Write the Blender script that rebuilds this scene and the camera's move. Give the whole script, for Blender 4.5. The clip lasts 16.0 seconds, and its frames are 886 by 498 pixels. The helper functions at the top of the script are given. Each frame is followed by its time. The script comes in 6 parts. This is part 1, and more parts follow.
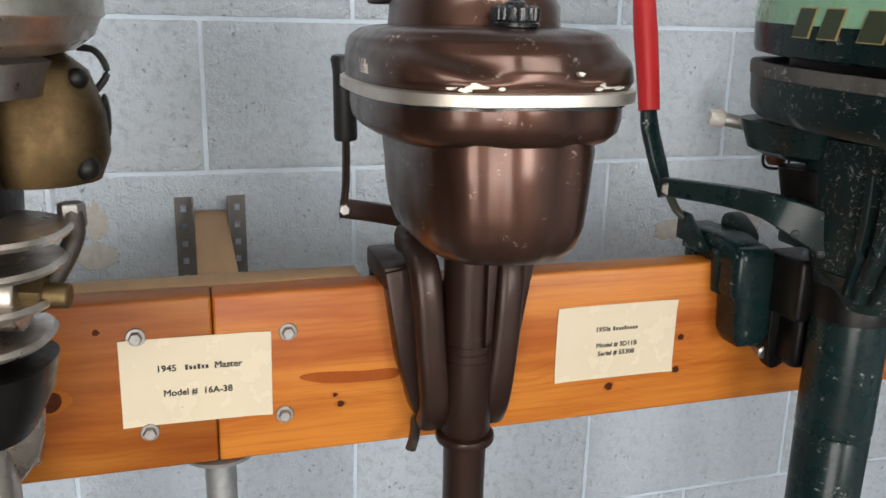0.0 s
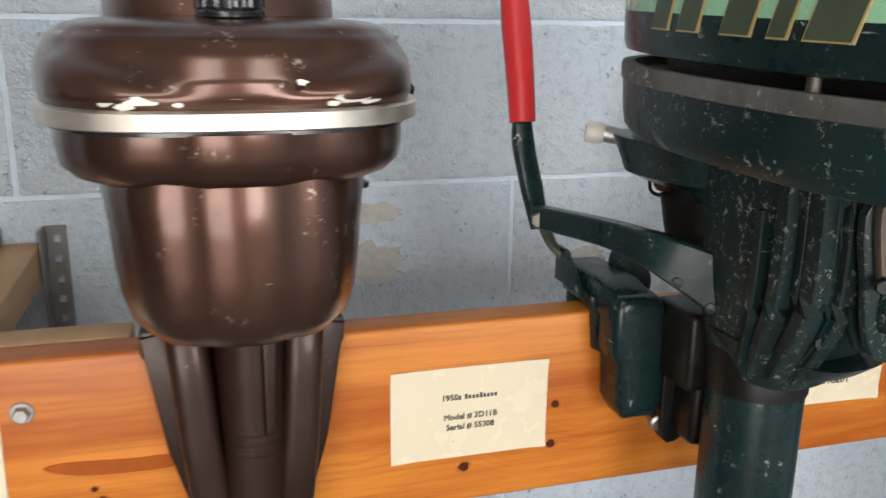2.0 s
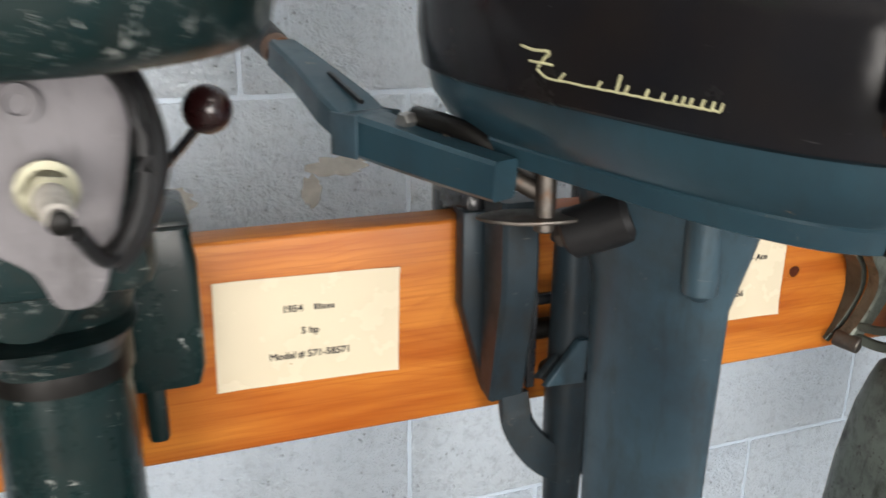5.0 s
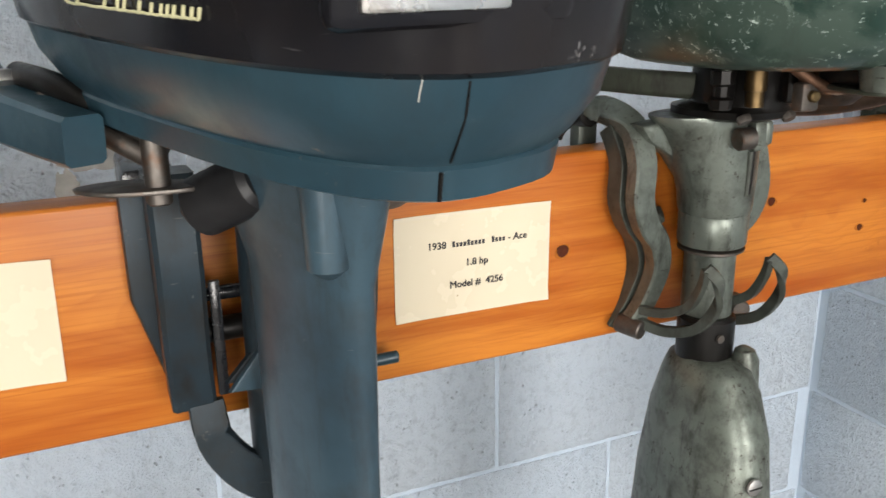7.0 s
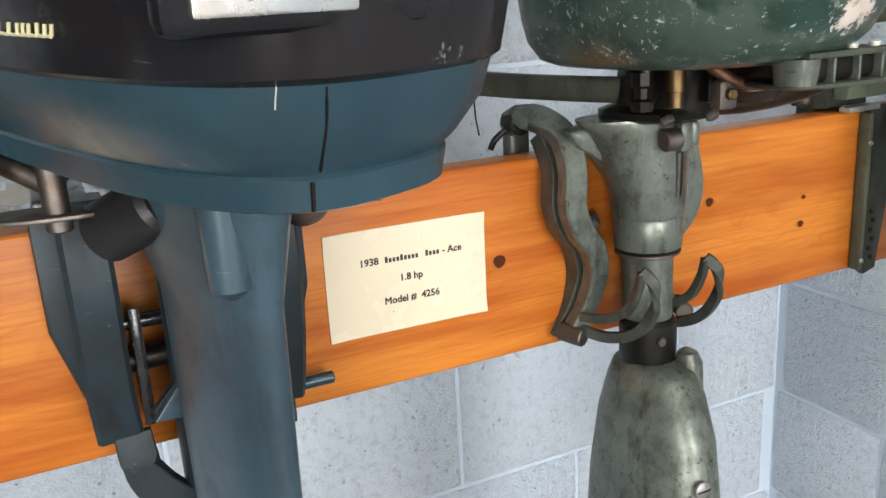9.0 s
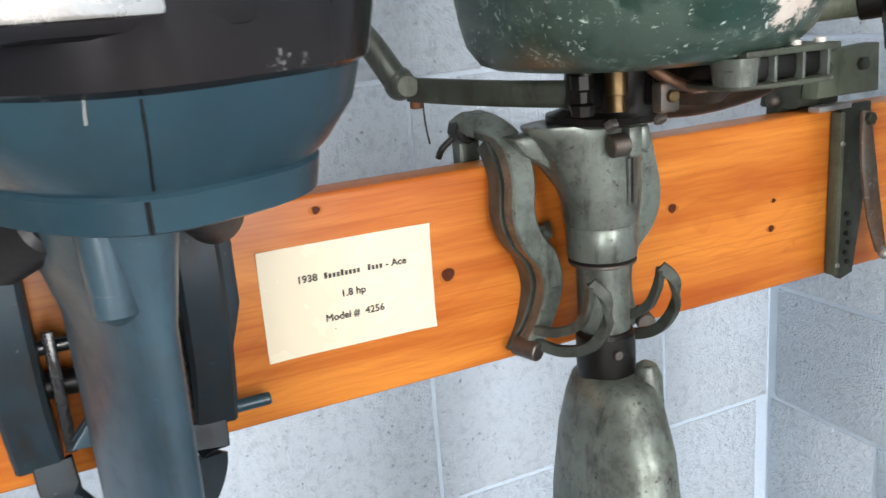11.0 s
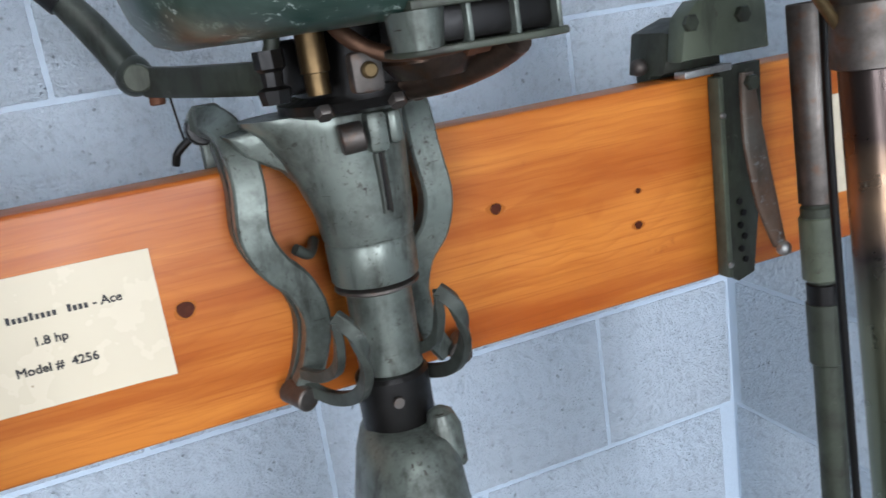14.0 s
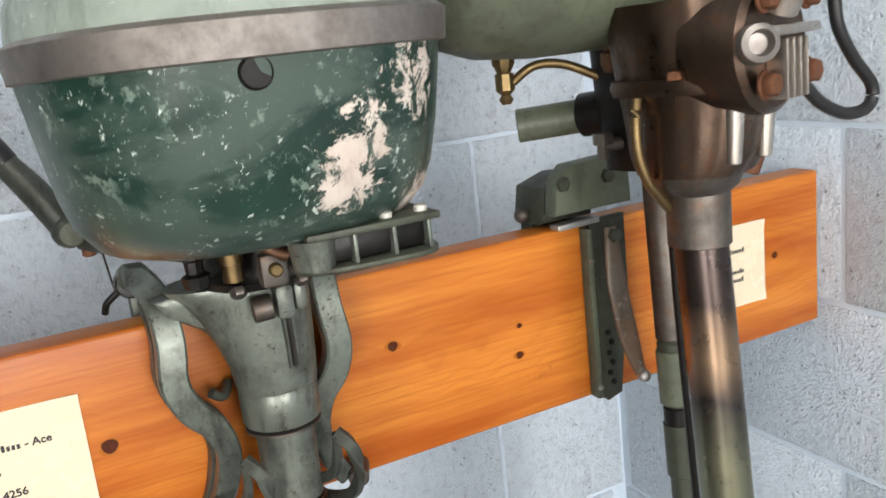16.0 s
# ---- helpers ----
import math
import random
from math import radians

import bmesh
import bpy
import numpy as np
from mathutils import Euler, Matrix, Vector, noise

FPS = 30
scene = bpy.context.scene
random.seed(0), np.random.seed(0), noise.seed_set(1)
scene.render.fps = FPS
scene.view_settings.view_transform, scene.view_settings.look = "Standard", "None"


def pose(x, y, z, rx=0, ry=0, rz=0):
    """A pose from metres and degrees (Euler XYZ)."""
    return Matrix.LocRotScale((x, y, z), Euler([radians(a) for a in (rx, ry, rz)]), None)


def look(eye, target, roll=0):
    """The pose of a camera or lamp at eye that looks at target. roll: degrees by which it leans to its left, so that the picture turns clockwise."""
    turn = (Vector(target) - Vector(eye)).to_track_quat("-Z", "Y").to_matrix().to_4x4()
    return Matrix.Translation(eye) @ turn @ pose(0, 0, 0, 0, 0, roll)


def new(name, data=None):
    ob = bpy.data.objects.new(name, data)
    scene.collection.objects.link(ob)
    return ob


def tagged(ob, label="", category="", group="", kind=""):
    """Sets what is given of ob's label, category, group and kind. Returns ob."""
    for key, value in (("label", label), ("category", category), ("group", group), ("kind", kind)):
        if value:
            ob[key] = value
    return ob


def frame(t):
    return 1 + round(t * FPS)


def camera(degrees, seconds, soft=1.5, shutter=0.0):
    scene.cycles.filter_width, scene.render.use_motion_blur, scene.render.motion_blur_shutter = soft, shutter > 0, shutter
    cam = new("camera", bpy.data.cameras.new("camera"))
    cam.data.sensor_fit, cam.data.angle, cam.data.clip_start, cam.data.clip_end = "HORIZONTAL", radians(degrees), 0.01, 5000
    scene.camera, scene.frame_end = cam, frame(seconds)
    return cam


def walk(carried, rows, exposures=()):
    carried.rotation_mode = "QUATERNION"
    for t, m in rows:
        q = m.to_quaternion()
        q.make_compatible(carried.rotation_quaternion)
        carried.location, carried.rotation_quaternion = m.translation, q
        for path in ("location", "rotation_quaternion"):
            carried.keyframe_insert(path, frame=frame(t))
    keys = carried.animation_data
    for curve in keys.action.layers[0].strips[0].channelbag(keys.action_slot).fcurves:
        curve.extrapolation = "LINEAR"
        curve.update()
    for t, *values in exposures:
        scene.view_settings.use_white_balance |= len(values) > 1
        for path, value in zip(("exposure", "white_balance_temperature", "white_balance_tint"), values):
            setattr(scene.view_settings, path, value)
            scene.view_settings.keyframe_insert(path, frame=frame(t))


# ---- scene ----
cam = camera(55.6, 16.0, shutter=0.5)
PATH = [
    (0, (0.02, -0.129, 1.373), (0.579, 1.716, 0.844), 1.3),
    (0.5, (0.071, -0.136, 1.377), (0.59, 1.725, 0.86), 0.4),
    (1, (0.132, -0.126, 1.379), (0.639, 1.741, 0.87), -0.1),
    (1.5, (0.19, -0.078, 1.372), (0.698, 1.787, 0.859), 0.4),
    (2, (0.26, 0.009, 1.367), (0.793, 1.864, 0.842), 0.7),
    (2.5, (0.291, 0.037, 1.365), (0.9, 1.864, 0.824), 0.4),
    (3, (0.34, 0.062, 1.365), (1.074, 1.835, 0.8), 1.1),
    (3.5, (0.414, 0.077, 1.352), (1.208, 1.813, 0.756), 1.0),
    (4, (0.515, 0.054, 1.345), (1.287, 1.793, 0.728), 0.3),
    (4.5, (0.656, 0.039, 1.324), (1.369, 1.804, 0.709), 0.5),
    (5, (0.763, 0.066, 1.297), (1.43, 1.846, 0.674), 0.5),
    (5.2, (0.804, 0.076, 1.287), (1.472, 1.851, 0.653), 0.4),
    (7.5, (1.002, 0.066, 1.241), (1.797, 1.806, 0.659), -1.4),
    (8, (1.009, 0.063, 1.241), (1.831, 1.793, 0.665), -1.9),
    (8.5, (1.02, 0.058, 1.238), (1.842, 1.792, 0.676), -2.7),
    (11, (1.095, 0.056, 1.228), (1.88, 1.818, 0.697), -4.7),
    (11.5, (1.138, 0.066, 1.227), (1.912, 1.83, 0.687), -4.7),
    (12, (1.204, 0.071, 1.216), (1.933, 1.849, 0.663), -6.8),
    (12.5, (1.275, 0.075, 1.209), (1.968, 1.866, 0.651), -8.3),
    (13, (1.322, 0.08, 1.192), (1.982, 1.886, 0.64), -9.6),
    (13.5, (1.342, 0.102, 1.187), (1.963, 1.926, 0.65), -10.2),
    (14, (1.363, 0.103, 1.185), (2.029, 1.91, 0.645), -8.6),
    (14.5, (1.369, 0.094, 1.206), (2.109, 1.874, 0.672), -7.2),
    (15, (1.368, 0.072, 1.239), (2.141, 1.844, 0.729), -7.0),
    (15.5, (1.37, 0.045, 1.264), (2.172, 1.813, 0.782), -6.8),
    (16, (1.368, 0.023, 1.284), (2.213, 1.777, 0.825), -6.5),
]
walk(cam, [(t, look(eye, target, roll)) for t, eye, target, roll in PATH], [(0, -0.66, 6600, 10), (1.2, -0.58, 6750, 10), (2.5, -0.40, 6400, 10), (3.5, -0.42, 6400, 10), (5.0, -0.25, 6650, 10), (8.5, -0.1, 6500, 10), (11, 0.1, 6250, 10), (13.5, -0.30, 5650, 10), (15, -0.16, 5650, 10), (16, 0.0, 6550, 10)])


# ---------------------------------------------------------------- world, light
world = bpy.data.worlds.new("world")
scene.world = world
world.use_nodes = True
wn = world.node_tree.nodes
sky = wn.new("ShaderNodeTexSky")
sky.sky_type, sky.sun_disc = "NISHITA", False
sky.sun_elevation, sky.sun_rotation = radians(44), radians(190)
world.node_tree.links.new(sky.outputs[0], wn["Background"].inputs[0])
wn["Background"].inputs[1].default_value = 0.1

sun = new("sun", bpy.data.lights.new("sun", "SUN"))
sun.data.energy, sun.data.angle, sun.data.color = 4.0, radians(0.6), (1.0, 0.95, 0.88)
sun.matrix_world = look((0, 0, 6), (1.05, 6.1, 0))


def window_light(name, x, z, w, h, y, power, colour):
    """Daylight that enters by an opening of the wall behind the camera."""
    d = bpy.data.lights.new(name, "AREA")
    d.shape, d.size, d.size_y, d.energy, d.color = "RECTANGLE", w, h, power, colour
    ob = new(name, d)
    ob.matrix_world = look((x, y, z), (x, y + 1, z))
    return ob


ROOM_L, ROOM_R, ROOM_F, CEIL = -3.2, 2.193, -3.6, 2.75
WALL_Y = 1.109
window_light("daylight_door", -1.5, 1.13, 2.2, 2.2, ROOM_F + 0.03, 220, (1.0, 0.965, 0.93))
window_light("daylight_window", 1.45, 1.5, 1.3, 1.6, ROOM_F + 0.03, 158, (1.0, 0.965, 0.93))

# ---------------------------------------------------------------- node helpers


def shader(name, colour, rough=0.5, metal=0.0, coat=0.0, spec=0.38):
    m = bpy.data.materials.new(name)
    m.use_nodes = True
    b = m.node_tree.nodes["Principled BSDF"]
    b.inputs["Base Color"].default_value = (*colour, 1)
    b.inputs["Roughness"].default_value = rough
    b.inputs["Metallic"].default_value = metal
    b.inputs["Coat Weight"].default_value = coat
    b.inputs["Coat Roughness"].default_value = 0.16
    b.inputs["Specular IOR Level"].default_value = spec
    return m


class Nodes:
    """Short names for building one node tree."""

    def __init__(self, m):
        self.t = m.node_tree
        self.b = self.t.nodes["Principled BSDF"]
        self.co = self.t.nodes.new("ShaderNodeTexCoord").outputs["Object"]

    def link(self, a, b):
        self.t.links.new(a, b)

    def mapping(self, scale, rot=(0, 0, 0), loc=(0, 0, 0), src=None):
        n = self.t.nodes.new("ShaderNodeMapping")
        n.inputs["Scale"].default_value, n.inputs["Rotation"].default_value, n.inputs["Location"].default_value = scale, rot, loc
        self.link(src or self.co, n.inputs[0])
        return n.outputs[0]

    def noise(self, scale, detail=4, rough=0.55, src=None, dist=0.0):
        n = self.t.nodes.new("ShaderNodeTexNoise")
        n.inputs["Scale"].default_value, n.inputs["Detail"].default_value = scale, detail
        n.inputs["Roughness"].default_value, n.inputs["Distortion"].default_value = rough, dist
        self.link(src or self.co, n.inputs["Vector"])
        return n.outputs["Fac"]

    def voronoi(self, scale, src=None, out="Distance"):
        n = self.t.nodes.new("ShaderNodeTexVoronoi")
        n.inputs["Scale"].default_value = scale
        self.link(src or self.co, n.inputs["Vector"])
        return n.outputs[out]

    def ramp(self, fac, *stops):
        n = self.t.nodes.new("ShaderNodeValToRGB")
        while len(n.color_ramp.elements) < len(stops):
            n.color_ramp.elements.new(0.5)
        for e, (p, c) in zip(n.color_ramp.elements, stops):
            e.position = p
            e.color = (*c, 1) if not isinstance(c, (int, float)) else (c, c, c, 1)
        self.link(fac, n.inputs[0])
        return n.outputs[0]

    def mix(self, fac, a, b, mode="MIX"):
        n = self.t.nodes.new("ShaderNodeMix")
        n.data_type, n.blend_type = "RGBA", mode
        for sock, v in ((n.inputs[0], fac), (n.inputs[6], a), (n.inputs[7], b)):
            if isinstance(v, (int, float)):
                sock.default_value = v
            elif isinstance(v, tuple):
                sock.default_value = (*v, 1)
            else:
                self.link(v, sock)
        return n.outputs[2]

    def math(self, op, a, b=0.0):
        n = self.t.nodes.new("ShaderNodeMath")
        n.operation = op
        for sock, v in zip(n.inputs, (a, b)):
            if isinstance(v, (int, float)):
                sock.default_value = v
            else:
                self.link(v, sock)
        return n.outputs[0]

    def bump(self, height, strength=0.3, distance=0.002, after=None):
        n = self.t.nodes.new("ShaderNodeBump")
        n.inputs["Strength"].default_value, n.inputs["Distance"].default_value = strength, distance
        self.link(height, n.inputs["Height"])
        if after is not None:
            self.link(after, n.inputs["Normal"])
        self.link(n.outputs[0], self.b.inputs["Normal"])
        return n.outputs[0]

    def rand(self):
        return self.t.nodes.new("ShaderNodeObjectInfo").outputs["Random"]

    def colour(self, c):
        self.link(c, self.b.inputs["Base Color"])

    def rough(self, c):
        self.link(c, self.b.inputs["Roughness"])


def painted_block():
    m = shader("painted_block", (0.5, 0.6, 0.7), 0.55, spec=0.35)
    n = Nodes(m)
    big = n.noise(3.5, 3)
    tint = n.ramp(n.rand(), (0, (0.66, 0.755, 0.86)), (1, (0.70, 0.79, 0.88)))
    c = n.mix(n.ramp(big, (0.35, 0), (0.7, 1)), tint, (0.68, 0.755, 0.83))
    # Pits and grain hollows are darkened in the colour, deepening the relief's shade.
    pits = n.ramp(n.voronoi(105), (0.10, 1), (0.24, 0))
    sparse = n.ramp(n.noise(40, 3), (0.52, 0), (0.62, 1))
    c = n.mix(n.math("MULTIPLY", n.math("MULTIPLY", pits, sparse), 0.5), c, (0.18, 0.22, 0.26))
    low_shade = n.ramp(n.noise(62, 6, 0.7), (0.34, 1), (0.5, 0))
    c = n.mix(n.math("MULTIPLY", low_shade, n.math("ADD", 0.22, n.math("MULTIPLY", n.rand(), 0.18))), c, (0.25, 0.31, 0.37))
    n.colour(c)
    grain = n.math("ADD", n.noise(62, 6, 0.7), n.math("MULTIPLY", n.noise(260, 4), 0.45))
    n.bump(n.math("SUBTRACT", grain, n.math("MULTIPLY", n.math("MULTIPLY", pits, sparse), 0.8)), 1.0, 0.016)
    n.rough(n.ramp(grain, (0.4, 0.45), (1.0, 0.7)))
    return m


def painted_mortar():
    m = shader("painted_mortar", (0.42, 0.52, 0.60), 0.5, spec=0.35)
    n = Nodes(m)
    n.colour(n.mix(n.noise(9, 3), (0.44, 0.52, 0.61), (0.50, 0.585, 0.675)))
    n.bump(n.noise(120, 4), 0.4, 0.003)
    return m


def varnished_pine(name="varnished_pine", seed=0.0, light=1.0):
    """Orange varnished softwood, sawn flat: rings round a wandering pith behind the face, grain along x."""
    m = shader(name, (0.5, 0.2, 0.05), 0.36, coat=0.10, spec=0.2)
    m.node_tree.nodes["Principled BSDF"].inputs["Coat Roughness"].default_value = 0.28
    n = Nodes(m)
    xyz = n.t.nodes.new("ShaderNodeSeparateXYZ")
    n.link(n.co, xyz.inputs[0])
    wander = n.noise(1.0, 2, src=n.mapping((1.9, 0, 0), loc=(seed, 0, 0)))
    depth = n.noise(1.0, 3, src=n.mapping((3.4, 0, 0), loc=(seed + 7, 0, 0)))
    wobble = n.noise(1.0, 4, 0.6, src=n.mapping((2.6, 6, 16), loc=(seed, 0, 0)))
    z = n.math("SUBTRACT", n.math("SUBTRACT", xyz.outputs[2], 0.985), n.math("MULTIPLY", wander, 0.05))
    d = n.math("ADD", n.math("MULTIPLY", depth, 0.085), n.math("SUBTRACT", 0.72, xyz.outputs[1]))
    r = n.math("SQRT", n.math("ADD", n.math("MULTIPLY", z, z), n.math("MULTIPLY", d, d)))
    r = n.math("ADD", r, n.math("MULTIPLY", wobble, 0.009))
    saw = n.math("FRACT", n.math("MULTIPLY", r, 210.0))
    rings = n.ramp(saw, (0.0, 0), (0.55, 0.18), (0.9, 1), (1.0, 0))
    fade = n.ramp(n.noise(1.0, 3, src=n.mapping((3, 10, 22), loc=(0, 0, seed))), (0.35, 0.12), (0.75, 0.8))
    rings = n.math("MULTIPLY", rings, fade)
    streak = n.noise(1.0, 6, 0.7, src=n.mapping((4, 60, 330), loc=(seed, 0, 0)))
    broad = n.noise(1.0, 4, 0.6, src=n.mapping((2.5, 8, 26), loc=(seed, 2, 0)))
    k = light
    c = n.mix(n.ramp(broad, (0.36, 0), (0.64, 1)), (0.57 * k, 0.200 * k, 0.030 * k), (0.35 * k, 0.082 * k, 0.009 * k))
    c = n.mix(n.math("MULTIPLY", rings, 0.44), c, (0.29 * k, 0.062 * k, 0.005 * k))
    c = n.mix(n.math("MULTIPLY", n.ramp(streak, (0.50, 0), (0.68, 1)), 0.55), c, (0.22, 0.045, 0.004))
    spot = n.ramp(n.noise(16, 5, 0.7), (0.67, 0), (0.74, 1))
    c = n.mix(n.math("MULTIPLY", spot, 0.55), c, (0.20, 0.050, 0.010))
    n.colour(c)
    n.rough(n.ramp(n.noise(14, 3), (0.3, 0.30), (0.7, 0.46)))
    n.bump(n.math("ADD", n.math("MULTIPLY", rings, 0.5), streak), 0.14, 0.001)
    return m


def raw_wood():
    m = shader("raw_wood", (0.35, 0.21, 0.1), 0.6)
    n = Nodes(m)
    s = n.noise(1, 5, src=n.mapping((40, 4, 60)))
    n.colour(n.mix(s, (0.42, 0.26, 0.13), (0.27, 0.15, 0.07)))
    n.bump(s, 0.2, 0.001)
    return m


def worn_paint(name, base, dark, chip, chips=0.5, metal=0.0, rough=0.35, size=1.0, coat=0.0, patch=0.0, patch_colour=(0.3, 0.3, 0.3), dirt=0.35, spec=0.3):
    """Old paint on metal: tone varies, small chips show what lies below, dirt dulls the gloss."""
    m = shader(name, base, rough, metal, coat, spec)
    n = Nodes(m)
    tone = n.noise(9 / size, 4)
    c = n.mix(n.ramp(tone, (0.38, 0), (0.68, 1)), base, dark)
    if patch:
        p = n.ramp(n.noise(13 / size, 6, 0.65, dist=0.6), (1 - patch - 0.03, 0), (1 - patch + 0.02, 1))
        c = n.mix(p, c, patch_colour)
    flake = n.ramp(n.noise(150 / size, 5, 0.75, dist=0.4), (0.575, 0), (0.60, 1))
    where = n.ramp(n.noise(26 / size, 4, 0.65), (0.68 - 0.2 * chips, 0), (0.80 - 0.2 * chips, 1))
    f = n.math("MULTIPLY", flake, where)
    scr = n.ramp(n.noise(1, 3, src=n.mapping((40, 60, 420), rot=(0.4, 0.9, 0.2))), (0.735 - 0.03 * chips, 0), (0.765 - 0.03 * chips, 1))
    f = n.math("MAXIMUM", f, n.math("MULTIPLY", scr, min(1, chips)))
    c = n.mix(f, c, chip)
    grime = n.ramp(n.noise(24 / size, 5, 0.7), (0.45, 0), (0.8, 1))
    c = n.mix(n.math("MULTIPLY", grime, min(1.0, dirt * 1.2)), c, (0.02, 0.018, 0.014))
    drip = n.ramp(n.noise(1.0, 5, 0.7, src=n.mapping((60, 60, 13), loc=(dirt, rough, 0))), (0.52, 0), (0.72, 1))
    c = n.mix(n.math("MULTIPLY", drip, min(0.9, dirt * 1.1)), c, (0.016, 0.013, 0.010))
    n.colour(c)
    n.rough(n.math("ADD", n.ramp(grime, (0, rough), (1, min(0.9, rough + 0.25))), n.math("MULTIPLY", f, 0.2)))
    n.bump(n.math("SUBTRACT", n.math("MULTIPLY", n.noise(160, 3), 0.25), n.math("MULTIPLY", f, 0.6)), 0.18, 0.001)
    return m


def bare_metal(name, base, dark, rough=0.35, grime=0.5, spot=0.0):
    m = shader(name, base, rough, 1.0)
    n = Nodes(m)
    a = n.ramp(n.noise(22, 6, 0.7), (0.35, 0), (0.72, 1))
    c = n.mix(n.math("MULTIPLY", a, grime), base, dark)
    if spot:
        c = n.mix(n.math("MULTIPLY", n.ramp(n.noise(80, 3), (0.55, 0), (0.7, 1)), spot), c, (0.16, 0.07, 0.03))
    n.colour(c)
    n.rough(n.ramp(a, (0, rough), (1, min(0.95, rough + 0.3))))
    n.bump(n.noise(240, 3), 0.1, 0.001)
    return m


def plain(name, colour, rough=0.5, metal=0.0, grain=60, amount=0.25, coat=0.0):
    m = shader(name, colour, rough, metal, coat)
    n = Nodes(m)
    d = tuple(v * (1 - amount) for v in colour)
    n.colour(n.mix(n.noise(grain, 4), colour, d))
    n.rough(n.ramp(n.noise(grain * 1.7, 3), (0.3, max(0.05, rough - 0.07)), (0.7, min(1, rough + 0.1))))
    n.bump(n.noise(grain * 4, 3), 0.08, 0.001)
    return m


def aged_card():
    """Cream laminated paper with small brown age spots and a gloss."""
    m = shader("card_paper", (0.72, 0.64, 0.48), 0.25)
    n = Nodes(m)
    c = n.mix(n.noise(14, 3), (0.60, 0.535, 0.40), (0.55, 0.48, 0.35))
    spots = n.math("MULTIPLY", n.ramp(n.voronoi(130), (0.06, 1), (0.13, 0)), n.ramp(n.noise(24, 3), (0.60, 0), (0.66, 1)))
    n.colour(n.mix(n.math("MULTIPLY", spots, 0.75), c, (0.16, 0.09, 0.04)))
    n.rough(n.ramp(n.noise(30, 3), (0.35, 0.16), (0.7, 0.34)))
    n.bump(n.noise(22, 2), 0.10, 0.004)
    return m


BLOCK, MORTAR = painted_block(), painted_mortar()
PINE = varnished_pine(light=0.86)
PINE_B = varnished_pine("varnished_pine_b", 3.7, 0.56)
RAW = raw_wood()
KNOT = plain("knot_wood", (0.085, 0.020, 0.007), 0.5, grain=200, amount=0.7)
KNOT_RING = plain("knot_ring", (0.40, 0.125, 0.019), 0.36, grain=160, amount=0.4)
RESIN = plain("resin_streak", (0.34, 0.080, 0.013), 0.4, grain=60, amount=0.45)
for matte in (KNOT, KNOT_RING, RESIN):
    matte.node_tree.nodes["Principled BSDF"].inputs["Specular IOR Level"].default_value = 0.12
CARD = aged_card()
INK = plain("ink", (0.03, 0.028, 0.03), 0.6)
ZINC = bare_metal("zinc", (0.46, 0.455, 0.44), (0.20, 0.19, 0.175), 0.35, 0.7)
GALV = bare_metal("galvanised", (0.42, 0.43, 0.43), (0.22, 0.22, 0.22), 0.5, 0.6)
STRAP = plain("painted_steel", (0.19, 0.185, 0.18), 0.5, 0.3, grain=50, amount=0.4)
RUBBER = plain("black_rubber", (0.012, 0.012, 0.013), 0.45)
BLACK = plain("black_enamel", (0.010, 0.011, 0.013), 0.22, coat=0.3)
SOOT = plain("oily_black", (0.009, 0.008, 0.007), 0.4, 0.4, grain=90, amount=0.6)
DARKIRON = bare_metal("dark_iron", (0.16, 0.145, 0.13), (0.05, 0.04, 0.035), 0.42, 0.7, 0.4)
COPPER = bare_metal("old_copper", (0.22, 0.125, 0.08), (0.06, 0.035, 0.025), 0.42, 0.8)
BRASS = bare_metal("old_brass", (0.20, 0.145, 0.07), (0.07, 0.045, 0.025), 0.42, 0.8)
RUST = plain("rusty_steel", (0.17, 0.07, 0.035), 0.65, 0.5, grain=120, amount=0.6)
CHROME = bare_metal("chrome", (0.82, 0.80, 0.77), (0.55, 0.52, 0.48), 0.14, 0.35)
BROWN = worn_paint("metallic_brown", (0.078, 0.036, 0.024), (0.056, 0.025, 0.017), (0.55, 0.45, 0.38), 0.5, 0.8, 0.30, coat=0.40, dirt=0.22)
BROWN_DK = worn_paint("brown_enamel", (0.030, 0.0135, 0.0095), (0.019, 0.0085, 0.006), (0.4, 0.3, 0.24), 0.15, 0.4, 0.36, coat=0.1, dirt=0.3)
BAND = bare_metal("aluminium_band", (0.62, 0.57, 0.51), (0.40, 0.35, 0.30), 0.33, 0.5)
BARE_AL = bare_metal("bare_aluminium", (0.60, 0.56, 0.53), (0.33, 0.29, 0.27), 0.4, 0.7)
GREEN = worn_paint("dark_green_enamel", (0.0045, 0.0165, 0.0165), (0.003, 0.011, 0.012), (0.36, 0.38, 0.36), 0.55, 0.0, 0.26, coat=0.12, dirt=0.25, spec=0.2)
GREEN_CHIP = worn_paint("chipped_green_enamel", (0.0045, 0.0165, 0.0165), (0.003, 0.011, 0.012), (0.20, 0.215, 0.205), 0.95, 0.0, 0.36, size=0.8, coat=0.05, patch=0.37, patch_colour=(0.085, 0.085, 0.080), dirt=0.3, spec=0.25)
GREEN_DULL = worn_paint("dull_green_casting", (0.0075, 0.022, 0.023), (0.004, 0.012, 0.013), (0.22, 0.23, 0.21), 1.1, 0.0, 0.5, size=0.7, dirt=0.6, spec=0.2)
MINT = worn_paint("mint_enamel", (0.22, 0.42, 0.26), (0.17, 0.34, 0.22), (0.5, 0.55, 0.45), 0.4, 0.0, 0.22, coat=0.5, dirt=0.1)
